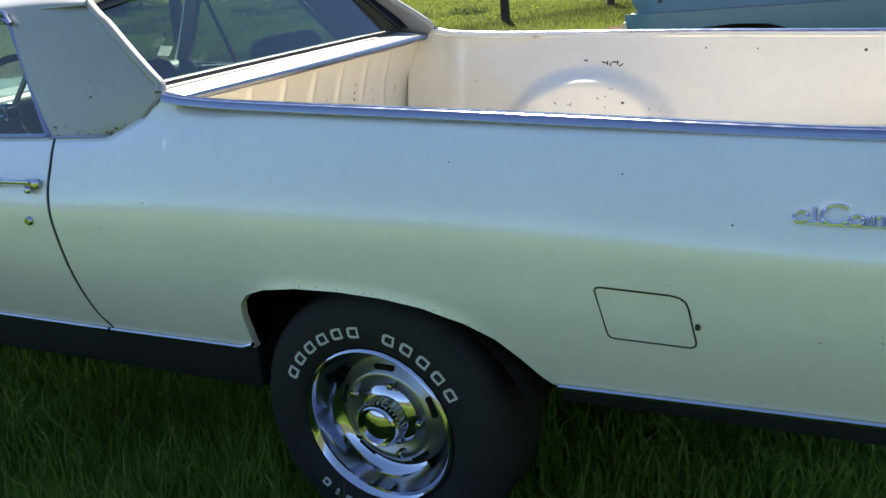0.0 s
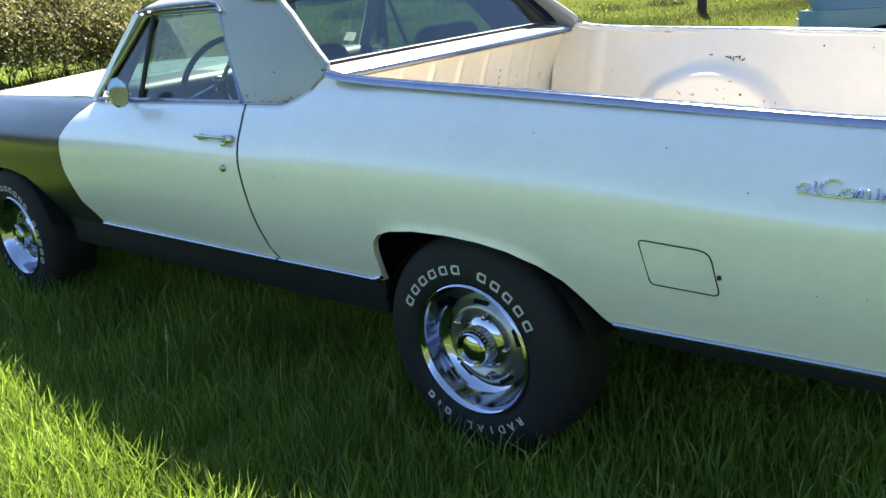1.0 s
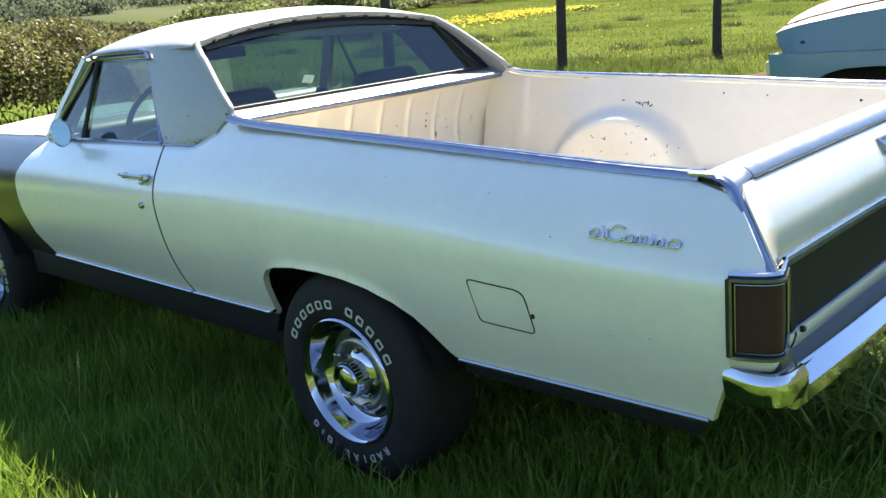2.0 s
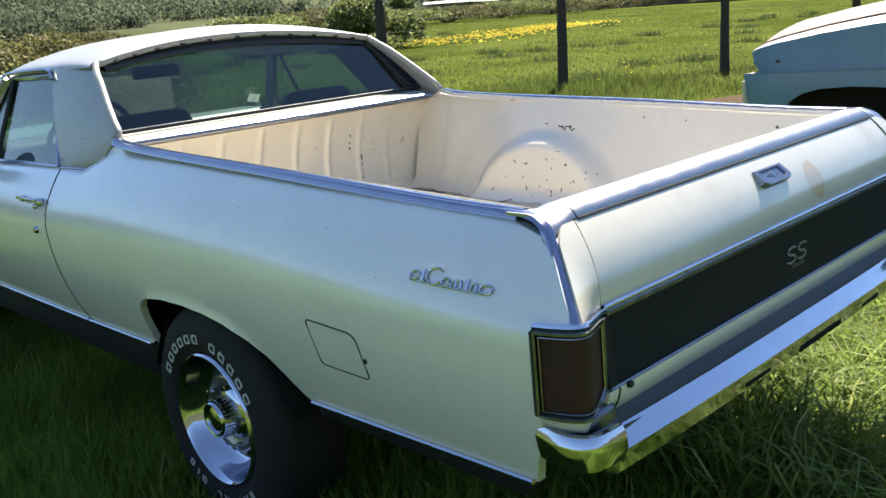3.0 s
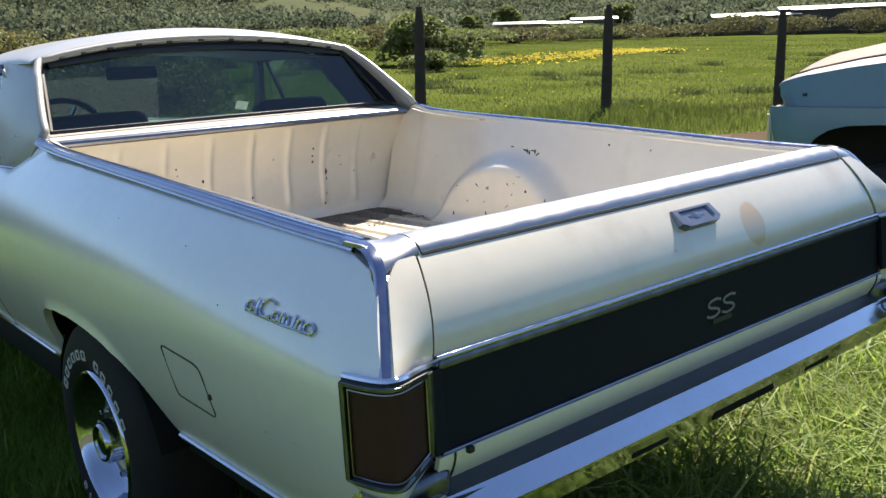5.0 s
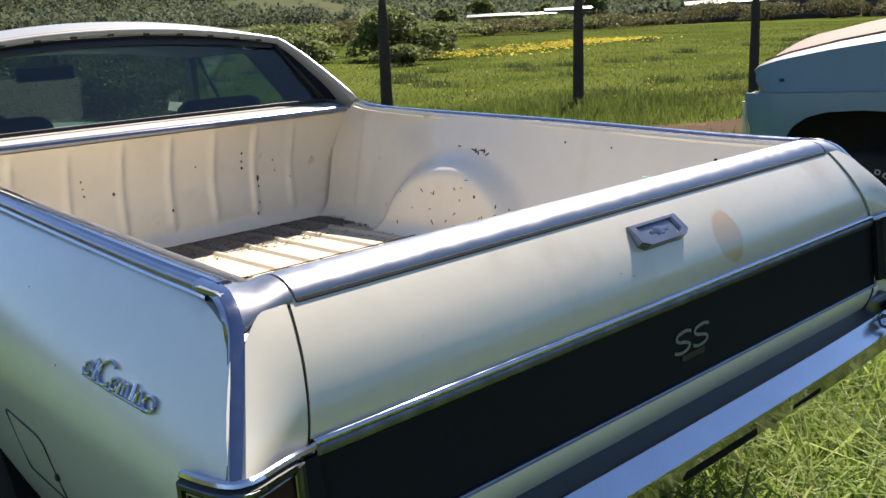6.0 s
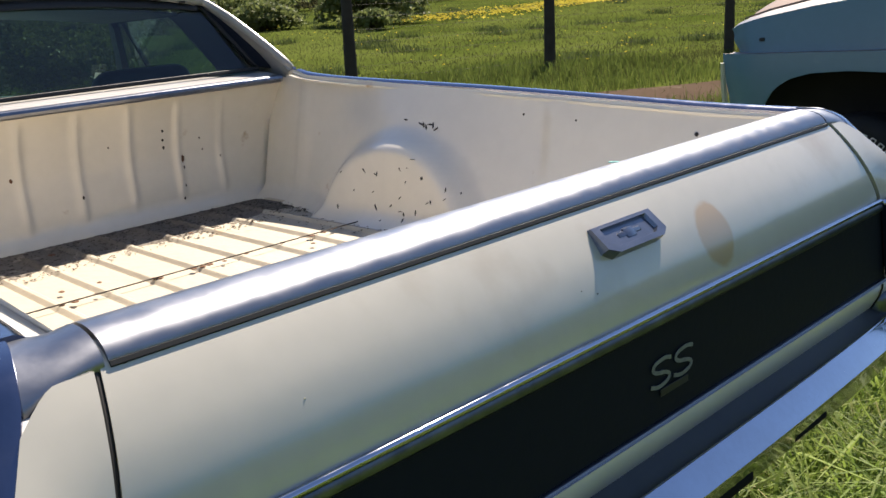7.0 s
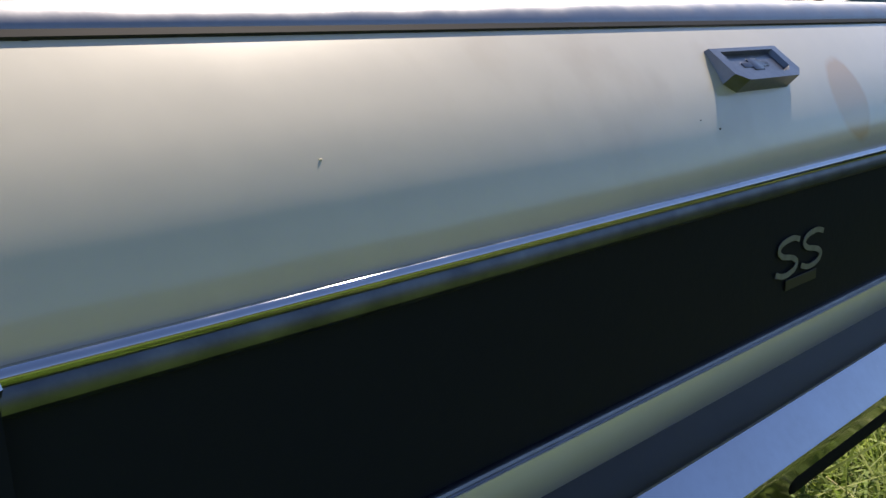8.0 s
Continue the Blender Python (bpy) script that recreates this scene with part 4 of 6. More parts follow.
for sy in (-1, 1):
    def sail_at(u, z, sy=sy):
        x = SAIL_L(z) + (SAIL_R(z) - SAIL_L(z)) * u
        return (x, sy * (sail_y(z) - 0.02 * u * u - 0.008), z)
    bm = grid(sail_at, [i / 12 for i in range(13)], [1.04, 1.06, 1.08, 1.1, 1.125, 1.15, 1.165, 1.18, 1.2, 1.23, 1.26, 1.3, 1.33, 1.36, 1.38, 1.395])
    bmesh.ops.recalc_face_normals(bm, faces=bm.faces)
    if sum(f.normal.y * sy for f in bm.faces) < 0:
        bmesh.ops.reverse_faces(bm, faces=bm.faces)
    bmesh.ops.solidify(bm, geom=bm.faces[:], thickness=0.02)
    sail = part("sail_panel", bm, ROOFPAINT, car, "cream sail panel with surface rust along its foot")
    trim = [Vector(sail_at(1.0, z)) + Vector((0.004, sy * 0.004, 0)) for z in (1.15, 1.12, 1.1, 1.08, 1.06, 1.05)] + [Vector(sail_at(u, 1.043)) + Vector((0, sy * 0.004, 0)) for u in (0.9, 0.7, 0.4, 0.1, 0.0)]
    part("foot_trim", sweep(smooth_path(trim, 3), circle_section(0.007, 6), up=(0, 1, 0)), STEELTRIM, sail)
    # the black inner face beside the recessed rear window
    bm = bmesh.new()
    a = [bm.verts.new((SAIL_R(z) - 0.018 - 0.085 * (1.395 - z) / 0.24, sy * (sail_y(z) - 0.036), z)) for z in (1.155, 1.2, 1.25, 1.3, 1.34, 1.37)]
    b = [bm.verts.new((-0.738 - 0.23 * w, sy * (0.692 - 0.065 * w), 1.165 + 0.20 * w)) for w in (0, 0.2, 0.42, 0.64, 0.84, 1)]
    for i in range(5):
        bm.faces.new((a[i], a[i + 1], b[i + 1], b[i]))
    part("inner_trim", thicken(bm, 0.006), SATINBLACK, sail, "black inner face of the sail panel")
    part("a_pillar", sweep([(-2.06, sy * 0.79, 1.04), (-1.92, sy * 0.735, 1.21), (-1.79, sy * 0.672, 1.375)], [(-0.012, -0.016), (0.012, -0.016), (0.012, 0.014), (-0.012, 0.014)], up=(0, 1, 0)), PAINT, car)
for sy in (-1, 1):
    part("drip_rail", sweep([(-1.80, sy * 0.682, 1.375), (-1.7, sy * 0.684, 1.390), (-1.5, sy * 0.684, 1.394), (-1.3, sy * 0.684, 1.394), (-1.24, sy * 0.690, 1.386), (-1.21, sy * 0.700, 1.355)], circle_section(0.007, 6)), STEELTRIM, car)
rng = random.Random(3)
for k in range(34):
    t = rng.random()
    u, z = 0.05 + 0.85 * rng.random(), 1.05 + 0.03 * rng.random() ** 2
    if k > 24:
        u, z = 0.45 + 0.2 * rng.random(), 1.06 + 0.13 * rng.random()
    x = SAIL_L(z) + (SAIL_R(z) - SAIL_L(z)) * u
    bm = bmesh.new()
    bmesh.ops.create_icosphere(bm, subdivisions=1, radius=0.0014 + 0.0026 * rng.random() ** 2)
    bmesh.ops.transform(bm, matrix=Matrix.Translation((x, -(sail_y(z) - 0.02 * u * u - 0.008), z)) @ Matrix.Diagonal((1.6, 0.2, 1, 1)), verts=bm.verts)
    part("rust_spot", bm, RUST, car)


# rounded lip round the rear window: up one sail, across the roof, down the other
half = [(-0.632, 0.752, 1.150)] + [(SAIL_R(z) - 0.006, sail_y(z) - 0.034, z) for z in (1.17, 1.2, 1.25, 1.3, 1.33, 1.352)]
over = []
for v in (0.80, 0.72, 0.6, 0.4, 0.2, 0.0, -0.2, -0.4, -0.6, -0.72, -0.80):
    over.append(Vector(roof_at(1.0, v)) + Vector((-0.006, 0, -0.013)))
lip = [Vector(p) for p in half] + over + [Vector((x, -y, z)) for x, y, z in reversed(half)]
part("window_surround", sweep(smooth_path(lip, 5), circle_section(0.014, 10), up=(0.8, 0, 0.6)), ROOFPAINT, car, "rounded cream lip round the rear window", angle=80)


def rear_glass(v, w):
    """v across, w up."""
    top = 0.052 * (1 - 0.8 * v * v)
    x = -0.738 - 0.012 * (1 - v * v) + w * (-0.217 - 1.2 * top)
    return (x, (0.69 - 0.065 * w) * v, 1.157 + w * (0.222 + top + 0.006 * (1 - v * v)))


g = part("rear_window", grid(rear_glass, [i / 8 - 1 for i in range(17)], [i / 6 for i in range(7)]), GLASS, car, "wide rear window")
g.visible_shadow = False
rim = [rear_glass(v, 0) for v in np.linspace(-1, 1, 12)] + [rear_glass(1, w) for w in np.linspace(0.1, 1, 6)] + [rear_glass(v, 1) for v in np.linspace(0.9, -1, 12)] + [rear_glass(-1, w) for w in np.linspace(0.9, 0, 6)]
part("window_seal", sweep(rim, circle_section(0.007, 6), up=(1, 0, 0.3)), SEAL, car)
part("header_seal", sweep([Vector(rear_glass(v, 0.95)) + Vector((0.004, 0, 0)) for v in np.linspace(-0.97, 0.97, 15)], circle_section(0.008, 8, 0.02), up=(-0.75, 0, 0.65)), SEAL, car, "black seal along the window's head")
for sy in (-1, 1):
    lining = grid(lambda u, w, sy=sy: (SAIL_L(1.06 + 0.31 * w) + 0.02 + (-0.76 - 0.22 * w - SAIL_L(1.06 + 0.31 * w) - 0.02) * u, sy * (sail_y(1.06 + 0.31 * w) - 0.055), 1.06 + 0.31 * w), [i / 6 for i in range(7)], [i / 8 for i in range(9)])
    part("cab_lining", thicken(lining, 0.006), VINYL, car, "black cab side lining")
part("sticker", rbox((0.003, 0.062, 0.055), (-1.985, 0.655, 1.136), 0.001, 1, rot=Matrix.Rotation(radians(40), 4, "Y") @ Matrix.Rotation(radians(-16), 4, "Z")), PAPER, car, "white paper sticker on the windshield")
for sy in (-1, 1):
    part("pillar_lining", sweep([(-1.99, sy * 0.75, 1.05), (-1.87, sy * 0.705, 1.21), (-1.75, sy * 0.645, 1.365)], [(-0.04, -0.012), (0.03, -0.012), (0.03, 0.012), (-0.04, 0.012)], up=(0, 1, 0)), VINYL, car, "dark windshield pillar lining")
part("windshield", grid(lambda v, w: (-2.06 + 0.30 * w - 0.10 * (1 - v * v), (0.79 - 0.13 * w) * v, 1.06 + 0.36 * w), [i / 8 - 1 for i in range(17)], [i / 5 for i in range(6)]), GLASS, car).visible_shadow = False

# ledge under the rear window, with its moulding
part("window_ledge", thicken(grid(lambda u, v: (-0.86 + 0.215 * u + 0.012 * (1 - v * v), 0.715 * v, 1.153 - 0.010 * u - 0.014 * u * u), [i / 6 for i in range(7)], [i / 8 - 1 for i in range(17)]), 0.02), PAINT, car)
part("bed_moulding", sweep([(-0.648 + 0.012 * (1 - v * v), 0.715 * v, 1.121) for v in np.linspace(-1, 1, 15)], circle_section(0.017, 10, 0.014)), LATCHMETAL, car, "dull metal moulding along the bed's front edge")


# ---- cargo bed ----
FLOOR_Z = 0.717


def wall_y(z):
    return 0.652 + (z - 0.755) * 0.24


def hump(x, z):
    rho = math.sqrt(((x - 0.04) / 0.34) ** 2 + (max(0, z - 0.70) / 0.27) ** 2)
    return 0.055 * step(1.07, 0.84, rho) + 0.044 * step(1.72, 0.80, rho)


def bed_wall(sy):
    def at(x, z):
        pressed = 0.006 * (step(-0.56, -0.54, x) - step(-0.50, -0.48, x)) + 0.004 * (step(0.52, 0.54, x) - step(0.58, 0.6, x)) * step(1.08, 1.04, z)
        cove = 0.05 * max(0, 1 - (z - FLOOR_Z) / 0.05) ** 2
        return (x, sy * (wall_y(z) - hump(x, z) - pressed - cove), z)
    return part("bed_side_wall", grid(lambda x, w: at(x, FLOOR_Z + (top_z(max(x, -0.6)) - FLOOR_Z + 0.007) * w), [-0.735 + i * 0.0145 for i in range(131)], [i / 32 for i in range(33)]), BEDPAINT, car, "cream inner bed wall with a wheel hump", angle=80)


for sy in (-1, 1):
    bed_wall(sy)
RIBS = (-0.495, -0.325, -0.15, 0.02, 0.185, 0.351, 0.505)


def front_wall_at(y, z):
    d = 0.0
    for r in RIBS:
        d += 0.0075 * math.exp(-((y - r) / 0.012) ** 2) * step(0.755, 0.785, z) * step(1.1, 1.06, z)
    d += 0.035 * max(0, 1 - (z - FLOOR_Z) / 0.04) ** 2
    return (-0.75 + d + 0.075 * max(0.0, (z - 0.9) / 0.22) ** 1.5, y, z)


part("bed_front_wall", grid(front_wall_at, [-0.745 + i * 0.0075 for i in range(200)], [FLOOR_Z + i * 0.02005 for i in range(21)]), BEDPAINT, car, "ribbed cream front wall of the bed", angle=80)
RIDGE = 0.118


def floor_at(y, x):
    q = ((y + 0.0) / RIDGE) % 1.0
    h = 0.009 * (step(0.04, 0.14, q) - step(0.22, 0.32, q))
    return (x, y, FLOOR_Z + h * step(-0.71, -0.66, x))


ys = sorted({round(k * RIDGE + o * RIDGE, 5) for k in range(-6, 6) for o in (0.04, 0.075, 0.105, 0.14, 0.18, 0.22, 0.255, 0.285, 0.32, 0.7)} | {-0.68, 0.68})
part("bed_floor", grid(floor_at, [y for y in ys if abs(y) <= 0.68], [-0.74, -0.71, -0.69, -0.675, -0.66] + [-0.63 + i * 0.11 for i in range(17)]), FLOORPAINT, car, "ridged cream bed floor with rust and dirt", angle=30)
part("floor_seam", sweep([(-0.04, y, FLOOR_Z + 0.0135) for y in (-0.6, 0, 0.6)], circle_section(0.0018, 5)), CHIP, car)
rng = random.Random(8)
for k in range(26):
    bm = bmesh.new()
    bmesh.ops.create_icosphere(bm, subdivisions=1, radius=0.006 + 0.006 * rng.random())
    bmesh.ops.transform(bm, matrix=Matrix.Translation((rng.choice((-0.04, -0.04, rng.uniform(-0.6, 0.6))) + rng.uniform(-0.012, 0.012), rng.uniform(-0.5, 0.5), FLOOR_Z + 0.011)) @ Matrix.Diagonal((1.4, 1, 0.22, 1)), verts=bm.verts)
    part("rust_spot", bm, RUST, car)
# holes and rust on the front wall, scratches on the hump
for y, z, r in ((0.30, 1.03, 0.006), (0.30, 1.0, 0.006), (0.302, 0.975, 0.007), (0.362, 0.93, 0.013), (0.365, 0.90, 0.006), (0.43, 0.99, 0.004), (0.44, 0.95, 0.004), (-0.28, 1.0, 0.005), (-0.275, 0.975, 0.004),
                (-0.272, 0.95, 0.005), (-0.175, 0.945, 0.008), (0.12, 1.0, 0.004), (0.02, 0.86, 0.006), (0.35, 0.80, 0.006), (0.36, 0.84, 0.005), (0.5, 0.92, 0.004)):
    z -= 0.0235 * (y + 0.9)
    bm = bmesh.new()
    bmesh.ops.create_icosphere(bm, subdivisions=1, radius=r)
    bmesh.ops.transform(bm, matrix=Matrix.Translation(Vector(front_wall_at(y, z)) + Vector((0.0005, 0, 0))) @ Matrix.Diagonal((0.15, 0.7, 1.1, 1)), verts=bm.verts)
    part("rust_spot", bm, RUST if r > 0.007 else CHIP, car)
rng = random.Random(12)
marks = [(0.19, 0.90, 0.006, 0)] + [(rng.gauss(0.03, 0.14), rng.uniform(0.78, 0.95), 0.0011, rng.uniform(0.004, 0.013)) for _ in range(24)]
marks += [(0.10 + 0.012 * k, 1.03 - 0.006 * (k % 3), 0.003, 0.015) for k in range(6)] + [(0.45, 1.06, 0.004, 0), (0.62, 1.05, 0.003, 0), (0.95, 1.03, 0.006, 0), (1.05, 1.0, 0.005, 0), (0.03, 1.04, 0.003, 0.01)]
for x, z, r, l in marks:
    z -= 0.037
    bm = bmesh.new()
    bmesh.ops.create_icosphere(bm, subdivisions=1, radius=1)
    n = Vector((0, -1, 0.6)).normalized()
    m = Matrix.Translation((x, wall_y(z) - hump(x, z) - 0.02 * max(0, 1 - (z - 0.755) / 0.05) ** 2, z)) @ Matrix.Rotation(rng.uniform(-1.5, 1.5), 4, "Y") @ Matrix.Diagonal((max(r, l), 0.003, r, 1))
    bmesh.ops.transform(bm, matrix=m, verts=bm.verts)
    part("paint_chip", bm, CHIP, car)

# bed rails
RAIL = [(-0.70, 0.786, 1.085), (-0.655, 0.778, 1.128), (-0.60, 0.768, 1.147), (-0.52, 0.768, 1.134), (-0.3, 0.772, 1.118), (0.35, 0.776, 1.084), (0.9, 0.769, 1.050), (1.10, 0.769, 1.042), (1.145, 0.771, 1.041)]
rail_section = [(-0.024, -0.010), (-0.024, 0.0), (-0.019, 0.005), (-0.012, 0.007), (-0.002, 0.007), (0.002, 0.0035), (0.005, 0.0055), (0.010, 0.004), (0.013, 0.0), (0.015, -0.010)]
for sy in (-1, 1):
    pts = smooth_path([(x, sy * y, z - (0.008 * step(0.9, -0.2, x) if sy > 0 else 0)) for x, y, z in RAIL[2:]], 8)
    sec = rail_section if sy > 0 else [(-a, b) for a, b in rail_section]
    part("bed_rail", sweep(pts, [(-a, b) for a, b in sec]), STEELTRIM, car, "bright metal capping along the bed's top edge")
    part("rail_lip", sweep([Vector(p) + Vector((0, sy * 0.0155, -0.0105)) for p in pts], circle_section(0.0038, 6)), CHROME, car)
    part("inner_lip", sweep([Vector(p) + Vector((0, -sy * 0.036, -0.012)) for p in pts], [(-0.016, -0.022), (-0.010, -0.022), (-0.008, -0.006), (0.016, -0.003), (0.016, 0.004), (-0.014, 0.001)]), BEDPAINT, car)

# ---- tail ----
TAIL = ((1.204, 1.040), (1.222, 1.029), (1.243, 1.007), (1.263, 0.982), (1.281, 0.955), (1.297, 0.923), (1.3065, 0.895), (1.3105, 0.874))


def tail_at(s):
    """Point on the tailgate's rounded outer face, s from 0 (top) to 1."""
    q = s * (len(TAIL) - 1)
    i = min(int(q), len(TAIL) - 2)
    p = smooth_path([(x, 0, z) for x, z in TAIL], 6)
    k = min(len(p) - 1, int(round(s * (len(p) - 1))))
    return p[k].x, p[k].z


TAILPATH = [(p.x, p.z) for p in smooth_path([(x, 0, z) for x, z in TAIL], 4)]


def tail_edge(z):
    return 0.712 + (1.04 - z) / 0.165 * 0.045


tailgate = part("tailgate", thicken(grid(lambda v, k: (TAILPATH[k][0], tail_edge(TAILPATH[k][1]) * v, TAILPATH[k][1]), [i / 20 - 1 for i in range(41)], list(range(len(TAILPATH)))), 0.02), TAILPAINT, car,
                "cream tailgate with a recessed metal latch and a tan stain", angle=70)
cap = [(0.050 * math.cos(a), 0.028 * math.sin(a)) for a in [math.pi * (k / 12) for k in range(13)]] + [(-0.052, -0.02), (0.048, -0.008)]
part("tailgate_cap", sweep([(1.180, y, 1.022) for y in np.linspace(-0.708, 0.708, 9)], cap), CAPMETAL, tailgate, "rounded brushed metal cap")
part("cap_shadow_gap", sweep([(1.2285, y, 1.0215) for y in np.linspace(-0.708, 0.708, 5)], circle_section(0.0045, 6)), SEAL, tailgate)
part("inner_panel", rbox((0.02, 1.42, 0.27), (1.135, 0, 0.885), 0.004), BEDPAINT, tailgate)
sec = [(-0.004, 0.011), (0.002, 0.012), (0.007, 0.009), (0.009, 0.004), (0.006, 0.0), (0.003, -0.002), (0.006, -0.006), (0.005, -0.011), (-0.004, -0.012)]
part("upper_trim", sweep([(1.3155, y, 0.8705) for y in np.linspace(-0.757, 0.757, 9)], circle_section(0.0056, 12)), CHROME, tailgate, "thin chrome bead above the black band")
part("trim_strip", sweep([(1.316, y, 0.860) for y in np.linspace(-0.757, 0.757, 5)], [(-0.004, 0.008), (0.003, 0.008), (0.0065, 0.003), (0.0065, -0.005), (0.004, -0.008), (-0.004, -0.008)]), DARKTRIM, tailgate, "dark metal strip")
part("black_band", thicken(grid(lambda v, w: (1.316 + 0.010 * (1 - w) , 0.765 * v, 0.717 + 0.140 * w), [i / 10 - 1 for i in range(21)], [0, 0.25, 0.5, 0.75, 1]), 0.01), SATINBLACK, tailgate, "satin black band with a worn emblem")
part("lower_trim", sweep([(1.328, y, 0.714) for y in np.linspace(-0.765, 0.765, 9)], [(a * 0.5, b * 0.38) for a, b in sec]), LATCHMETAL, tailgate)
LOW = smooth_path([(1.332, 0, 0.711), (1.331, 0, 0.702), (1.327, 0, 0.688), (1.320, 0, 0.673), (1.311, 0, 0.658)], 3)
SHELF = smooth_path([(1.306, 0, 0.662), (1.320, 0, 0.652), (1.336, 0, 0.645), (1.352, 0, 0.642)], 3)
part("bumper_filler", thicken(grid(lambda v, k: (SHELF[k].x, 0.775 * v, SHELF[k].z), [i / 10 - 1 for i in range(21)], list(range(len(SHELF)))), 0.01), SHELFSHADE, car, "shelf above the bumper, its shade painted as dark grey")
part("lower_panel", thicken(grid(lambda v, k: (LOW[k].x, 0.775 * v, LOW[k].z), [i / 10 - 1 for i in range(21)], list(range(len(LOW)))), 0.01), PAINT, car, "cream panel below the black band")
for sy in (-1, 1):
    part("panel_seam", sweep([(p.x + 0.0012, sy * 0.742, p.z) for p in LOW], circle_section(0.0022, 5), up=(0, 1, 0)), SEAL, car)

# the recessed latch
latch_m = Matrix.Translation((1.267, 0.009, 0.977)) @ Matrix.Rotation(radians(52), 4, "Y") @ Matrix.Diagonal((0.86, 1.02, 0.62, 1))
bm = bmesh.new()
outer = [(-0.028, -0.068), (0.018, -0.068), (0.030, -0.052), (0.030, 0.052), (0.018, 0.068), (-0.028, 0.068)]
inner = [(-0.020, -0.052), (0.010, -0.052), (0.018, -0.042), (0.018, 0.042), (0.010, 0.052), (-0.020, 0.052)]
lo = [bm.verts.new((x, y, -0.004)) for x, y in outer]
hi = [bm.verts.new((x * 0.94, y * 0.97, 0.017 + 0.32 * x)) for x, y in outer]
ri = [bm.verts.new((x, y, 0.0172 + 0.32 * x)) for x, y in inner]
fl = [bm.verts.new((x * 0.92, y * 0.95, 0.009 + 0.32 * x)) for x, y in inner]
for a, b in ((lo, hi), (hi, ri), (ri, fl)):
    for i in range(6):
        bm.faces.new((a[i], a[(i + 1) % 6], b[(i + 1) % 6], b[i]))
bm.faces.new(fl)
bmesh.ops.transform(bm, matrix=latch_m, verts=bm.verts)
latch = part("latch", bm, LATCHMETAL, tailgate, "metal latch escutcheon with a raised cross-shaped mark", angle=20)
bm = bmesh.new()
tip = Matrix.Rotation(radians(-17.7), 4, "Y")
rbox((0.009, 0.050, 0.003), (0, 0, 0.0095), 0.001, 1, bm, tip)
rbox((0.019, 0.020, 0.003), (0, 0, 0.010), 0.001, 1, bm, tip)
bmesh.ops.transform(bm, matrix=latch_m, verts=bm.verts)
part("mark", bm, LATCHMETAL, latch)
for y, z, r, m in ((-0.098, 0.925, 0.0016, CHIP), (-0.125, 0.935, 0.001, CHIP), (-0.55, 0.945, 0.0012, STAIN), (0.0, 1.028, 0.002, RUST), (0.015, 1.027, 0.0018, RUST), (-0.695, 1.02, 0.0025, CHIP)):
    x = float(np.interp(-z, [-q[1] for q in TAILPATH], [q[0] for q in TAILPATH]))
    bm = bmesh.new()
    bmesh.ops.create_icosphere(bm, subdivisions=1, radius=r)
    bmesh.ops.transform(bm, matrix=Matrix.Translation((x, y, z)) @ Matrix.Diagonal((0.5, 1.2, 0.8, 1)), verts=bm.verts)
    part("paint_chip", bm, m, tailgate)
part("paint_dab", rbox((0.016, 0.005, 0.001), (1.186, 0.095, 1.0575), 0.0004, 1, rot=Matrix.Rotation(0.5, 4, "Z")), TEAL, tailgate, "small teal paint dab")
# worn emblem: two curved pale marks over a faint bar
for y0 in (0.002, 0.058):
    curve = [(0.022, 0.021), (0.008, 0.026), (-0.012, 0.022), (-0.018, 0.012), (-0.010, 0.003), (0.008, -0.003), (0.017, -0.012), (0.010, -0.022), (-0.008, -0.026), (-0.024, -0.020)]
    bm = sweep(smooth_path([(1.3234 - 0.057 * b, y0 + 1.12 * a + b * 0.05, 0.786 + 0.70 * b) for a, b in curve], 4), [(-0.0029, -0.0004), (0.0029, -0.0004), (0.0029, 0.0004), (-0.0029, 0.0004)], up=(1, 0, 0))
    part("emblem", bm, material("worn_emblem", (0.22, 0.23, 0.235), rough=0.5, vary=0.7, scale=90, color2=(0.08, 0.085, 0.085)), tailgate, "worn pale curved mark")
part("emblem_bar", rbox((0.001, 0.07, 0.011), (1.3254, 0.030, 0.757), 0.0003, 1), material("worn_bar", (0.014, 0.016, 0.020), rough=0.5), tailgate)
part("bump_stop", rbox((0.012, 0.014, 0.012), (1.335, -0.712, 0.708), 0.003, 2), SEAL, tailgate)

# corner posts between quarter panel and tailgate, corner trims, lamps
def ridge_at(z):
    """Outer rear edge of the quarter panel, where the corner strip sits."""
    t = (1.008 - z) / 0.131
    return 1.237 + 0.107 * t, 0.806 + 0.077 * t


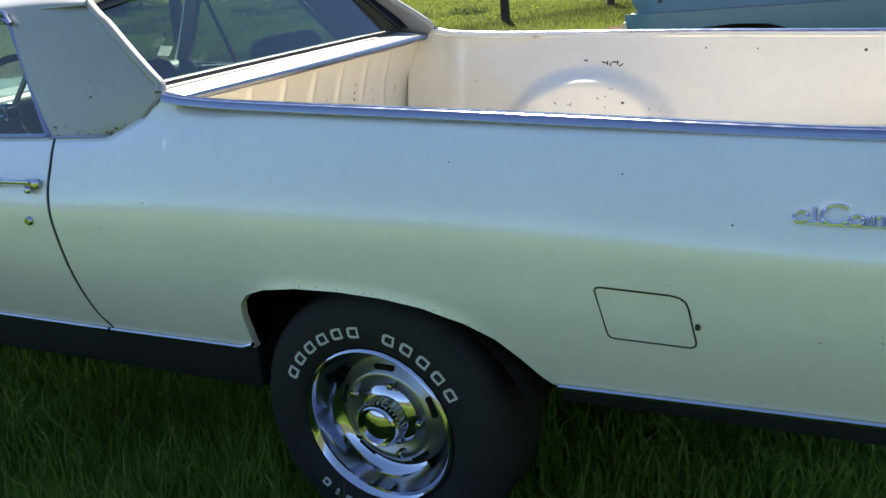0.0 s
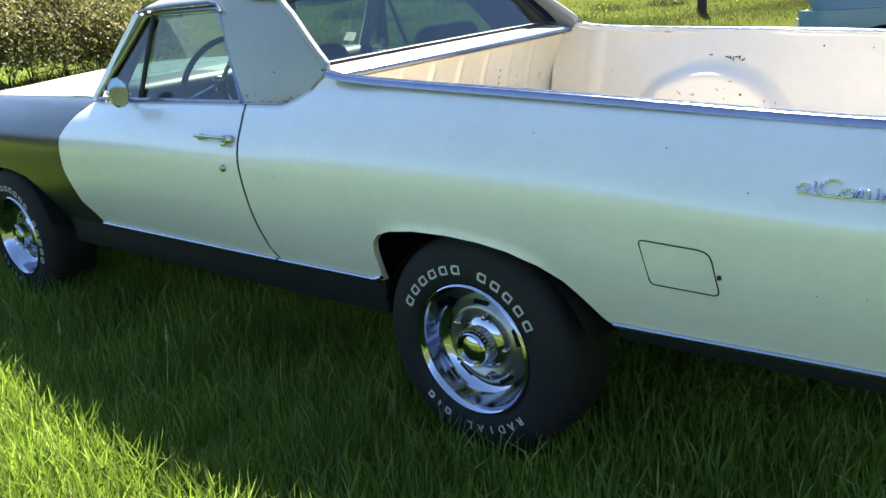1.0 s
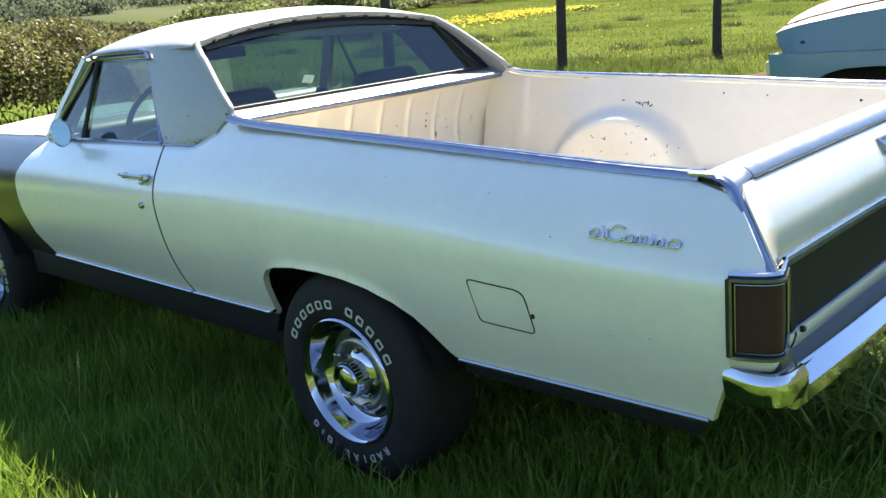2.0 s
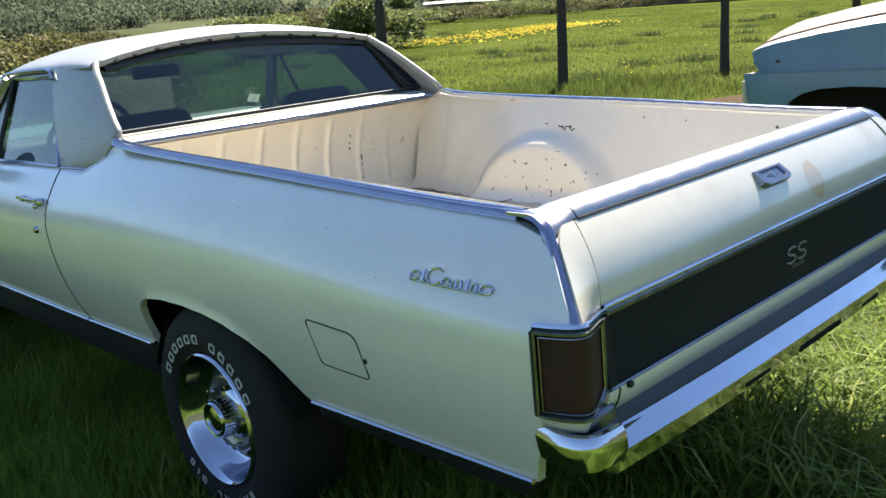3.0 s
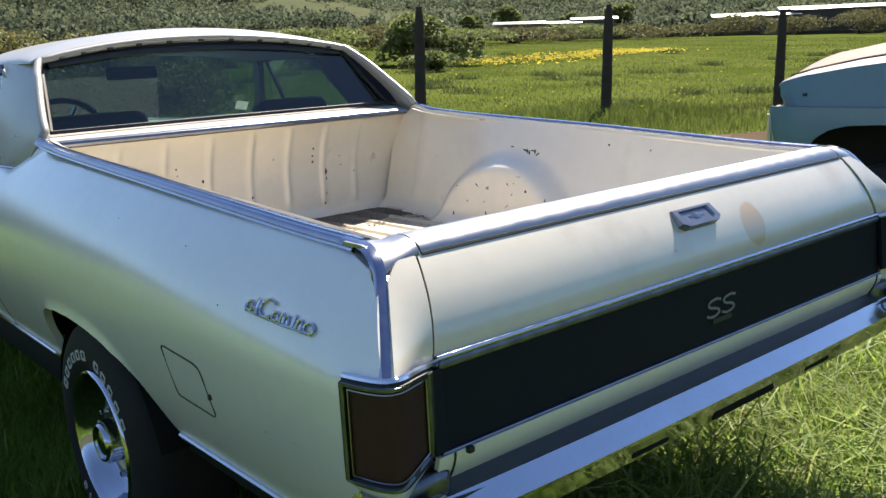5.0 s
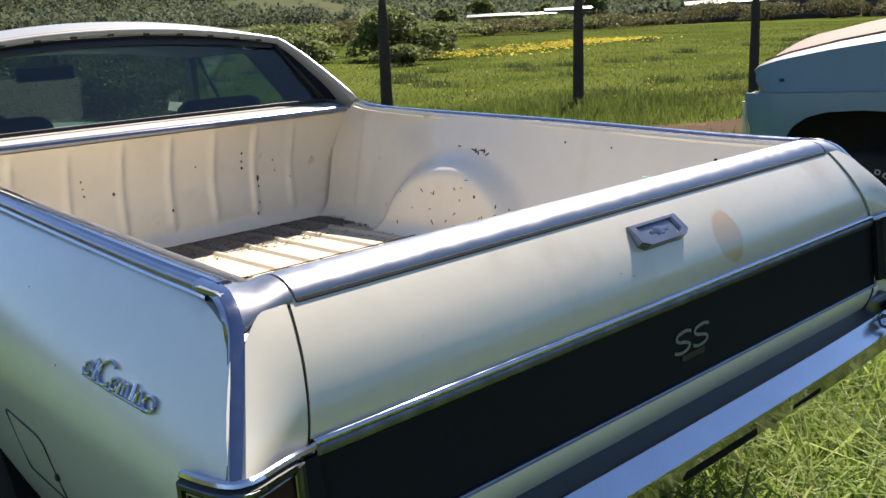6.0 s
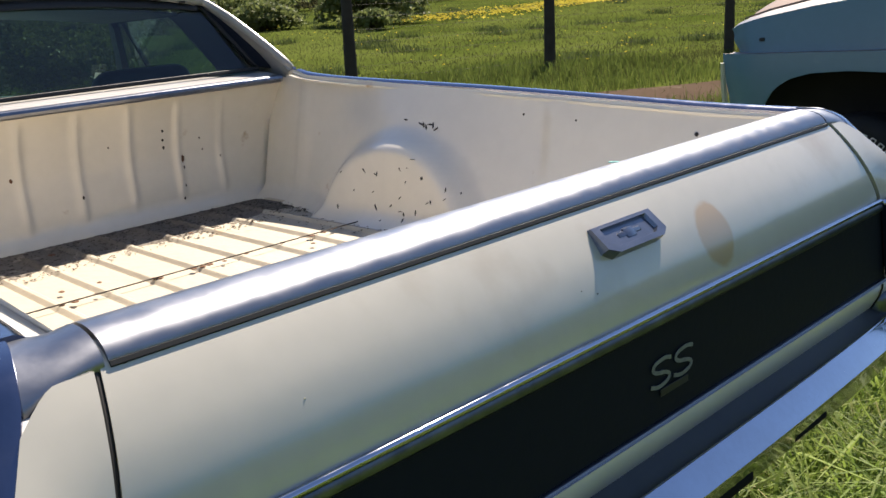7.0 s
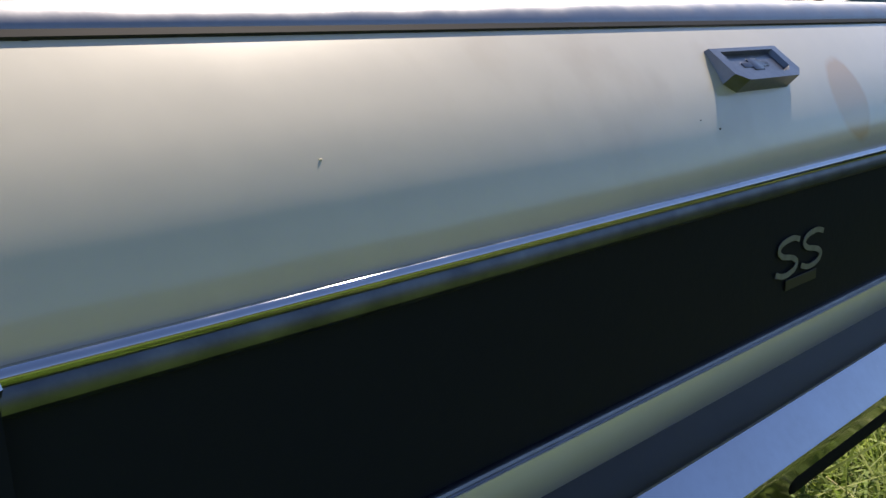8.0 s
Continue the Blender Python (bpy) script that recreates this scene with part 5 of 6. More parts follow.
for sy in (-1, 1):
    def post_at(v, w, sy=sy):
        lid = 1.022 - 0.026 * max(0.0, (v - 0.55) / 0.45) ** 2
        z = 0.868 + (lid - 0.868) * w
        x = float(np.interp(-z, [-q[1] for q in TAILPATH], [q[0] for q in TAILPATH]))
        yi = tail_edge(z) + 0.007
        xo, yo = ridge_at(max(z, 0.876))
        return (x + 0.004 + (xo + 0.006 - x) * v ** 1.6, sy * (yi + (yo - 0.014 - yi) * v), z)
    part("corner_post", thicken(grid(post_at, [i / 10 for i in range(11)], [i / 14 for i in range(15)]), 0.015), TAILPAINT, car, "cream corner post beside the tailgate", angle=70)
    part("gap_seal", sweep([(x - 0.005, sy * (tail_edge(z) + 0.0035), z - 0.002) for x, z in TAILPATH], circle_section(0.0045, 6), up=(0, 1, 0)), SEAL, car)
    # folded corner strip: carries the rail round the corner and down beside the post
    run = smooth_path([(1.10, 0.779, 1.0445), (1.16, 0.785, 1.0425), (1.195, 0.793, 1.0375), (1.220, 0.800, 1.0255)] + [(ridge_at(z)[0], ridge_at(z)[1], z) for z in (1.005, 0.98, 0.95, 0.92, 0.90, 0.877)], 4)
    bm = bmesh.new()
    rows_ = []
    for k, p in enumerate(run):
        d = run[min(k + 1, len(run) - 1)] - run[max(k - 1, 0)]
        n = Vector((-d.z, 0, d.x)).normalized()
        o = Vector((0, 1, 0))
        flat = max(0.0, d.normalized().x) * step(0.99, 1.03, p.z)
        leaf = 0.018 - 0.012 * flat
        pts = [p - n * leaf + o * (0.005 * flat - 0.004), p - n * (leaf - 0.001) + o * (0.002 + 0.004 * flat), p - n * 0.003 + o * 0.003, p + n * 0.001 + o * 0.001, p + n * 0.0025 - o * 0.003, p + n * 0.003 - o * 0.017, p + n * 0.0 - o * 0.019]
        rows_.append([bm.verts.new((q.x, sy * q.y, q.z)) for q in pts])
    for p, q in zip(rows_, rows_[1:]):
        for k in range(6):
            bm.faces.new((p[k], p[k + 1], q[k + 1], q[k]))
    part("corner_strip", bm, STEELTRIM, car, "folded bright metal corner strip", angle=32)

    # cap between strip and tailgate
    def saddle(u, v, sy=sy):
        a = math.pi * (1.0 - u * 1.06)
        up, back = math.sin(a), math.cos(a)
        if back < 0:
            up += (1 - up) * step(0.2, 0.6, v)
        x = 1.180 + (0.050 + 0.008 * v) * back
        z = 1.022 + 0.028 * max(-0.2, up) - 0.005 * math.sin(math.pi * v) * max(0.0, up) - 0.014 * v * v * max(0.0, back) - 0.006 * v * v
        return (x, sy * (0.7125 + 0.078 * v), z)
    part("corner_cap", thicken(grid(saddle, [i / 18 for i in range(19)], [i / 10 for i in range(11)]), 0.006), CAPMETAL, car, "rounded bright metal corner cap", angle=75)
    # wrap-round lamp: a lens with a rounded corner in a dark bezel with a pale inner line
    lamp_mat = LAMPRED_SHADED if sy < 0 else LAMPRED_SUNLIT
    ring = smooth_path([(1.268, 0.905, 0), (1.305, 0.899, 0), (1.338, 0.890, 0), (1.357, 0.878, 0), (1.358, 0.858, 0), (1.345, 0.822, 0), (1.334, 0.790, 0)], 3)
    zt, zb = table((0, 0.862), (0.55, 0.867), (1, 0.862)), table((0, 0.702), (0.55, 0.706), (0.62, 0.707), (1, 0.728))
    nr = len(ring) - 1

    def lamp_at(k, w, out=0.0, sy=sy):
        t = k / nr
        p = ring[k]
        d = ring[min(k + 1, nr)] - ring[max(k - 1, 0)]
        n = Vector((-d.y, d.x, 0)).normalized()
        z = zb(t) + (zt(t) - zb(t)) * w
        return Vector((p.x + n.x * out, sy * (p.y + n.y * out), z))
    lens = part("tail_lamp", thicken(grid(lambda k, w: lamp_at(k, w), list(range(nr + 1)), [i / 6 for i in range(7)]), 0.02), lamp_mat, car, "red wrap-round tail lamp, its shade put into the colour" if sy < 0 else "red tail lamp, its sunlight put into the colour", angle=60)
    around = [lamp_at(k, 1) for k in range(nr + 1)] + [lamp_at(nr, w) for w in (0.8, 0.6, 0.4, 0.2)] + [lamp_at(k, 0) for k in range(nr, -1, -1)] + [lamp_at(0, w) for w in (0.2, 0.4, 0.6, 0.8, 1)]
    part("bezel", sweep(around, circle_section(0.0075, 6), up=(0.6, sy * 0.75, 0.05)), SEAL, lens, "dark lamp bezel")
    inset = [lamp_at(k, 0.945, 0.003) for k in range(1, nr)] + [lamp_at(nr - 1, w, 0.003) for w in (0.8, 0.6, 0.4, 0.2)] + [lamp_at(k, 0.06, 0.003) for k in range(nr - 1, 0, -1)] + [lamp_at(1, w, 0.003) for w in (0.2, 0.4, 0.6, 0.8, 0.945)]
    part("bezel_line", sweep(inset, circle_section(0.0014, 5), up=(0.6, sy * 0.75, 0.05)), CAPMETAL, lens, "thin pale line round the lens")
    rimline = [p + Vector((0.004, sy * 0.004, 0.0)) for p in around]
    part("bezel_edge", sweep(rimline, circle_section(0.0046, 6), up=(0.6, sy * 0.75, 0.05)), DARKTRIM, lens, "thin metal bezel edge")
    part("lamp_top_trim", sweep([lamp_at(k, 1, -0.002) + Vector((0, 0, 0.010)) for k in range(nr + 1)] + [Vector((1.324, sy * 0.768, 0.868)), Vector((1.319, sy * 0.758, 0.868))], circle_section(0.006, 8)), CHROME, car)
    # body corner round and below the lamp
    def under_lamp(u, v, sy=sy):
        k = u * nr
        p = ring[int(k)]
        tuck = 0.012 * v + 0.03 * v * v
        return (p.x - 0.006 - tuck * (0.2 + 0.8 * u), sy * (p.y - 0.004 - tuck * (1 - 0.6 * u)), zb(u) - 0.002 - 0.050 * v)
    part("lower_corner", thicken(grid(under_lamp, [i / nr for i in range(nr + 1)], [i / 5 for i in range(6)]), 0.01), PAINT, car)
    bm = grid(lambda u, v, sy=sy: (1.334 - 0.012 * v - 0.004 * u, sy * (0.79 - 0.03 * u), 0.725 + 0.135 * v), [0, 1], [0, 1])
    part("lamp_filler", thicken(bm, 0.01), SATINBLACK, car)
    part("corner_filler", rbox((0.10, 0.12, 0.07), (1.285, sy * 0.805, 0.655), 0.02, 3), DARKTRIM, car)

# rear bumper: a wedge with an upper face to the sky and a lower one to the grass
def bumper_x(y):
    return 1.392 - 0.022 * (abs(y) / 0.79) ** 3


wedge = [(-0.052, 0.642), (-0.036, 0.652), (-0.031, 0.653), (-0.027, 0.650), (-0.003, 0.6225), (0.0, 0.6195), (0.0, 0.616), (-0.001, 0.610), (-0.006, 0.578), (-0.012, 0.573), (-0.06, 0.575)]
bm = bmesh.new()
rows_ = [[bm.verts.new((bumper_x(y) + a, y, b - 0.008 * (abs(y) / 0.79) ** 3)) for a, b in wedge] for y in np.linspace(-0.80, 0.80, 41)]
for p, q in zip(rows_, rows_[1:]):
    for k in range(len(wedge)):
        bm.faces.new((p[k], p[(k + 1) % len(wedge)], q[(k + 1) % len(wedge)], q[k]))
bm.faces.new(rows_[0])
bm.faces.new(rows_[-1])
bumper = part("rear_bumper", bm, CHROME, car, "chrome rear bumper mirroring sky and grass", angle=22)
for y, w, h in ((-0.30, 0.12, 0.018), (0.02, 0.24, 0.026), (0.33, 0.12, 0.018)):
    part("slot", rbox((0.02, w, h), (bumper_x(y) - 0.012, y, 0.590), 0.008, 3, rot=Matrix.Rotation(radians(-9), 4, "Y")), UNDER, bumper, "dark bumper slot")
for sy in (-1, 1):
    bend = smooth_path([(1.245, sy * 0.880, 0), (1.300, sy * 0.893, 0), (1.340, sy * 0.888, 0), (1.362, sy * 0.868, 0), (1.370, sy * 0.835, 0), (1.372, sy * 0.795, 0)], 4)
    hook = [(-0.022, 0.664), (-0.005, 0.668), (0.000, 0.667), (0.009, 0.651), (0.010, 0.647), (0.006, 0.622), (0.0, 0.600), (-0.008, 0.592), (-0.03, 0.588)]
    part("bumper_end", sweep(bend, [(a * sy * -1, b) for a, b in hook]), CHROME, bumper, "raised chrome bumper end", angle=28)
    part("end_joint", sweep([(1.352, sy * 0.794, 0.662), (1.376, sy * 0.794, 0.650), (1.379, sy * 0.794, 0.625), (1.366, sy * 0.794, 0.592)], circle_section(0.0035, 6), up=(0, 1, 0)), DARKTRIM, bumper)
front = [(-3.90, -0.85), (-3.98, -0.8), (-4.02, -0.5), (-4.04, 0), (-4.02, 0.5), (-3.98, 0.8), (-3.90, 0.85)]
part("front_bumper", sweep(smooth_path([(x, y, 0.5) for x, y in front], 4), [(-0.03, -0.07), (0.03, -0.05), (0.04, 0.0), (0.03, 0.05), (-0.03, 0.07)]), CHROME, car)
part("grille", rbox((0.05, 1.4, 0.32), (-3.90, 0, 0.80), 0.02), SATINBLACK, car)

# side mouldings, rockers, fuel door, badge
for sy in (-1, 1):
    for x0, x1 in ((-2.13, -0.908), (-0.898, -0.378), (0.458, 1.186)):
        pts = [side_point(x, arch_z(x) + 0.004 if x > -1.2 else 0.501, sy, 0.004) for x in np.linspace(x0, x1, 14)]
        part("rocker_moulding", sweep(pts, [(-0.006, -0.008), (0.006, -0.008), (0.0065, -0.002), (0.003, 0.002), (-0.003, 0.003), (-0.006, 0.0)]), CHROME, car, "thin chrome moulding")
    # sill strips whose near-black colour stands in for shade below the moulding
    for x0, x1, hh, zz in ((-2.45, -0.385, 0.12, 0.432), (0.455, 1.16, 0.05, 0.485)):
        part("rocker_panel", rbox((x1 - x0, 0.05, hh), ((x0 + x1) / 2, sy * 0.808, zz), 0.012), SHADEROCKER, car, "lower sill, painted near black for the shade under the body")
fuel = [(0.573, 0.762), (0.576, 0.768), (0.585, 0.770), (0.722, 0.763), (0.738, 0.759), (0.748, 0.751), (0.753, 0.738), (0.763, 0.664), (0.761, 0.655), (0.752, 0.650), (0.604, 0.655), (0.595, 0.657), (0.590, 0.664)]
fp = [side_point(x, z, -1, 0.0005) for x, z in fuel]
fuel_door = part("fuel_door", sweep([p for a, b in zip(fp, fp[1:] + fp[:1]) for p in (a, a.lerp(b, 0.5))] + [fp[0]], circle_section(0.0019, 5), up=(0, 1, 0)), SEAL, car, "square fuel door outline")
part("bumper_stud", rbox((0.010, 0.008, 0.012), side_point(0.768, 0.70, -1, 0.002), 0.003, 2), SEAL, car)
def badge_point(a, b):
    return side_point(0.930 + a + 0.10 * b, 0.921 + b - 0.018 * a, -1, 0.004)


def oval(cx, cy, rx, ry, a0, a1, n=10):
    return [(cx + rx * math.cos(radians(a0 + (a1 - a0) * k / n)), cy + ry * math.sin(radians(a0 + (a1 - a0) * k / n))) for k in range(n + 1)]


strokes = [oval(0.013, -0.002, 0.012, 0.009, 0, 330), [(0.030, 0.012), (0.034, 0.013), (0.037, -0.010), (0.047, -0.012)], oval(0.068, 0.003, 0.023, 0.017, 40, 320, 14),
           oval(0.101, -0.005, 0.011, 0.008, 20, 360), [(0.117, -0.013), (0.119, 0.002), (0.126, 0.003), (0.129, -0.012)], [(0.131, 0.0), (0.139, 0.003), (0.143, -0.012)], [(0.155, 0.010), (0.158, -0.012)],
           [(0.168, -0.012), (0.170, 0.001), (0.179, 0.003), (0.183, -0.012)], oval(0.206, -0.005, 0.015, 0.009, 0, 360, 12), [(0.004, -0.013), (0.10, -0.0155), (0.20, -0.0145)]]
badge = thing("side_badge")
badge.parent = car
for key in ("label", "category"):
    if key in badge:
        del badge[key]
for k, st in enumerate(strokes):
    part("stroke", sweep(smooth_path([badge_point(a, 0.86 * b) for a, b in st], 2), circle_section(0.0019 if k == len(strokes) - 1 else 0.0029, 6), up=(0, 1, 0)), CHROME, badge)
chips(car, [(-0.76, 0.83), (-0.62, 0.70), (0.30, 0.80), (0.98, 0.69), (0.72, 0.785), (0.83, 0.90), (1.08, 0.70), (-0.6, 0.9), (0.25, 1.0), (0.62, 0.98)], CHIP, 0.0028)
rng = random.Random(4)
for k in range(16):
    x = -0.3 + 0.66 * rng.random()
    chips(car, [(x, arch_z(x) + 0.004 + 0.004 * rng.random())], CHIP, 0.003)

# underside and wheel housings
part("underbody", rbox((3.9, 1.34, 0.16), (-1.6, 0, 0.46), 0.03), UNDER, car)
part("underbody", rbox((0.75, 1.30, 0.08), (0.83, 0, 0.60), 0.02), UNDER, car)
part("floor_pan", rbox((1.36, 1.5, 0.05), (-1.42, 0, 0.55), 0.01), UNDER, car)
for wx, rr in ((0.03, 0.395), (-2.946, 0.42)):
    for sy in (-1, 1):
        bm = bmesh.new()
        prof = [(rr * math.cos(a), rr * math.sin(a)) for a in [radians(18 + 144 * k / 16) for k in range(17)]]
        o = [bm.verts.new((wx + a, sy * 0.885 if abs(wx) > 1 else sy * 0.88, 0.33 + b * 0.96)) for a, b in prof]
        i_ = [bm.verts.new((wx + a, sy * 0.56, 0.33 + b * 0.96)) for a, b in prof]
        for k in range(16):
            bm.faces.new((o[k], o[k + 1], i_[k + 1], i_[k]))
        bm.faces.new(i_)
        part("wheel_housing", bm, UNDER, car)


# ---- wheels ----
def text_mesh(body, size):
    cu = bpy.data.curves.new("t", "FONT")
    cu.body, cu.size, cu.extrude, cu.align_x = body, size, 0.001, "CENTER"
    ob = bpy.data.objects.new("t", cu)
    me = bpy.data.meshes.new_from_object(ob)
    bpy.data.objects.remove(ob)
    return me


def build_wheel(at, sy, owner, tyre_r=0.345, rally=True):
    """Outer face towards -y for sy = -1."""
    W = thing("wheel", at)
    W.parent = owner
    for key in ("label", "category"):
        if key in W:
            del W[key]
    tyre = [(0.198, 0.02), (0.204, 0.004), (0.216, -0.006), (0.24, -0.012), (0.275, -0.012), (0.305, -0.004), (0.328, 0.012), (tyre_r - 0.005, 0.03), (tyre_r, 0.05), (tyre_r, 0.20), (tyre_r - 0.01, 0.225), (0.30, 0.245), (0.23, 0.245), (0.198, 0.22)]
    t = part("tyre", revolve(tyre, 72, closed=False), RUBBER, W, "black tyre with raised white letters", angle=60)
    groove = bmesh.new()
    for y in (0.08, 0.125, 0.17):
        revolve([(tyre_r + 0.0005, y - 0.004), (tyre_r - 0.004, y), (tyre_r + 0.0005, y + 0.004)], 48, bm=groove)
    part("tread_groove", groove, SEAL, t)
    ring = [(0.207, 0.006), (0.205, -0.006), (0.198, -0.010), (0.192, -0.004), (0.186, 0.012), (0.176, 0.045), (0.160, 0.070), (0.150, 0.076)]
    part("trim_ring", revolve(ring, 64), CHROME, W, "polished chrome trim ring", angle=70)
    disc = [(0.152, 0.078), (0.140, 0.074), (0.120, 0.050), (0.112, 0.046), (0.10, 0.050), (0.085, 0.062), (0.07, 0.062)]
    d = part("wheel_disc", revolve(disc, 64), material("wheel_silver", (0.36, 0.37, 0.38), rough=0.3, metal=0.9, vary=0.5, scale=15), W, angle=70)
    for k in range(5):
        a = k * 2 * math.pi / 5 + 0.3
        m = Matrix.Translation((0.128 * math.cos(a), 0.059, 0.128 * math.sin(a))) @ Matrix.Rotation(-a, 4, "Y")
        part("vent_slot", rbox((0.016, 0.012, 0.055), m.translation, 0.005, 2, rot=Matrix.Rotation(-a, 4, "Y")), UNDER, d)
    cap_ = [(0.078, 0.066), (0.080, 0.055), (0.070, 0.048), (0.060, 0.044), (0.056, 0.0), (0.054, -0.006), (0.050, -0.010), (0.045, -0.008), (0.042, 0.0), (0.030, -0.006), (0.012, -0.010), (0.0, -0.011)]
    c = part("hub_cap", revolve(cap_, 48), CHROME, W, "ribbed chrome centre cap", angle=40)
    for k in range(30):
        a = 2 * math.pi * k / 30
        part("rib", rbox((0.005, 0.036, 0.004), (0.0585 * math.cos(a), 0.022, 0.0585 * math.sin(a)), 0.001, 1, rot=Matrix.Rotation(-a, 4, "Y")), CHROME, c)
    for k in range(5):
        a = k * 2 * math.pi / 5
        part("lug_nut", rbox((0.016, 0.03, 0.016), (0.098 * math.cos(a), 0.04, 0.098 * math.sin(a)), 0.004, 2), CHROME, d)

    def letter(a, me_or_size, r):
        """Stands on the sidewall at angle a from the top, clockwise seen from outside."""
        m = Matrix.Translation((r * math.sin(a), -0.0125, r * math.cos(a))) @ Matrix.Rotation(a, 4, "Y")
        if isinstance(me_or_size, tuple):
            w, h = me_or_size[0] / 2 - 0.003, me_or_size[1] / 2 - 0.003
            loop = [m @ Vector(p) for p in ((-w * 0.7, 0, -h), (w, 0, -h), (w, 0, h), (-w * 0.7, 0, h), (-w, 0, h * 0.7), (-w, 0, -h * 0.7), (-w * 0.7, 0, -h))]
            part("raised_block", sweep(loop, [(-0.0032, -0.0015), (0.0032, -0.0015), (0.0032, 0.0015), (-0.0032, 0.0015)], up=(0, 1, 0)), WHITELETTER, t)
        else:
            ob = link("letter", me_or_size, t)
            ob.matrix_basis = m @ Matrix.Rotation(radians(90), 4, "X")
    for k in range(12):
        if k != 6:
            letter(radians(-61 + k * 11.1), (0.031, 0.028), 0.249)
    for k, ch in enumerate("RADIAL"):
        me = text_mesh(ch, 0.036)
        me.materials.append(WHITELETTER)
        ob = link("letter", me, t)
        a = radians(138 + k * 9.5)
        ob.matrix_basis = Matrix.Translation((0.238 * math.sin(a), -0.0135, 0.238 * math.cos(a))) @ Matrix.Rotation(a, 4, "Y") @ Matrix.Rotation(radians(90), 4, "X")
    for k in range(3):
        letter(radians(206 + k * 8.5), (0.022 if k != 1 else 0.008, 0.024), 0.249)
    if sy > 0:
        W.rotation_euler = (0, 0, math.pi)
    return W


W0 = build_wheel((0, -0.888, 0.355), -1, car)
"""The other three share the first one's parts."""
for at, turn, spin in (((-2.946, -0.888, 0.355), 0, 0.9), ((0, 0.888, 0.355), 180, 0.4), ((-2.946, 0.888, 0.355), 180, 1.4)):
    w = copy_thing(W0, pose(*at) @ Matrix.Rotation(radians(turn), 4, "Z") @ Matrix.Rotation(spin, 4, "Y"))
part("rear_axle", sweep([(0, -0.7, 0.355), (0, 0.7, 0.355)], circle_section(0.05, 10)), UNDER, car)

# ---- cabin ----
part("bench_seat", rbox((0.5, 1.25, 0.22), (-1.30, 0, 0.70), 0.05, 3), VINYL, car, "black vinyl bench seat")
for y, w in ((-0.41, 0.40), (0.445, 0.36)):
    part("seat_back", rbox((0.15, w, 0.56), (-1.08, y, 0.915), 0.06, 4, rot=Matrix.Rotation(radians(-12), 4, "Y")), VINYL, car, "black vinyl bucket seat back")
part("dashboard", rbox((0.36, 1.44, 0.20), (-2.02, 0, 0.99), 0.05, 3), DASH, car, "dark dashboard")
wheel_path = [(-1.74 + 0.075 * math.cos(a), -0.37 + 0.20 * math.sin(a), 1.05 + 0.185 * math.cos(a)) for a in [2 * math.pi * k / 32 for k in range(33)]]
sw = part("steering_wheel", sweep(wheel_path, circle_section(0.013, 8), up=(0.92, 0, -0.38)), VINYL, car, "thin black steering wheel")
for a in (0.4, 2.6, 4.4):
    part("spoke", sweep([(-1.755, -0.37, 1.045), (-1.74 + 0.075 * math.cos(a), -0.37 + 0.20 * math.sin(a), 1.05 + 0.185 * math.cos(a))], circle_section(0.01, 6), up=(0.9, 0.1, 0)), CHROME, sw)
part("steering_hub", rbox((0.04, 0.07, 0.07), (-1.76, -0.37, 1.045), 0.015, 3), CHROME, sw)
part("steering_column", sweep([(-1.77, -0.37, 1.04), (-2.0, -0.37, 0.96)], circle_section(0.03, 10), up=(0, 1, 0)), DASH, car)
part("inside_mirror", rbox((0.02, 0.24, 0.06), (-1.76, 0.0, 1.335), 0.012, 3), VINYL, car, "black inside mirror")
part("headliner", thicken(grid(lambda u, v: (-1.74 + 0.66 * u, 0.6 * v, 1.365 + 0.05 * (1 - v * v)), [i / 4 for i in range(5)], [i / 6 - 1 for i in range(13)]), 0.005), DASH, car)
part("cab_back", rbox((0.03, 1.40, 0.42), (-0.80, 0, 0.95), 0.005), DASH, car)


# dark film over the bed floor's front and far edge: dirt, and painted-in shade
def dark_edge(u):
    return -0.45 + 0.05 * noise.noise((u * 3, 0.5, 0)) + 0.03 * noise.noise((u * 11, 2.5, 0))


bm = bmesh.new()
fy = [y for y in ys if -0.64 <= y <= 0.60]
rows_ = [[bm.verts.new((-0.73 + (dark_edge(y) + 0.73) * k / 10, y, floor_at(y, -0.73 + (dark_edge(y) + 0.73) * k / 10)[2] + 0.0022 - (0.0034 if k == 10 else 0))) for k in range(11)] for y in fy]
for p, q in zip(rows_, rows_[1:]):
    for k in range(10):
        bm.faces.new((p[k], p[k + 1], q[k + 1], q[k]))
dirt = tagged(part("dirt", bm, SHADEGRIME, None, angle=40), "grey-brown film on the front of the bed floor, dirt with shade painted in", "dirt", kind="stuff")
dirt.matrix_world = LEAN

# dark leaf and dirt flakes in the bed's front, also painting its shade
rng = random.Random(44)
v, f = [], []
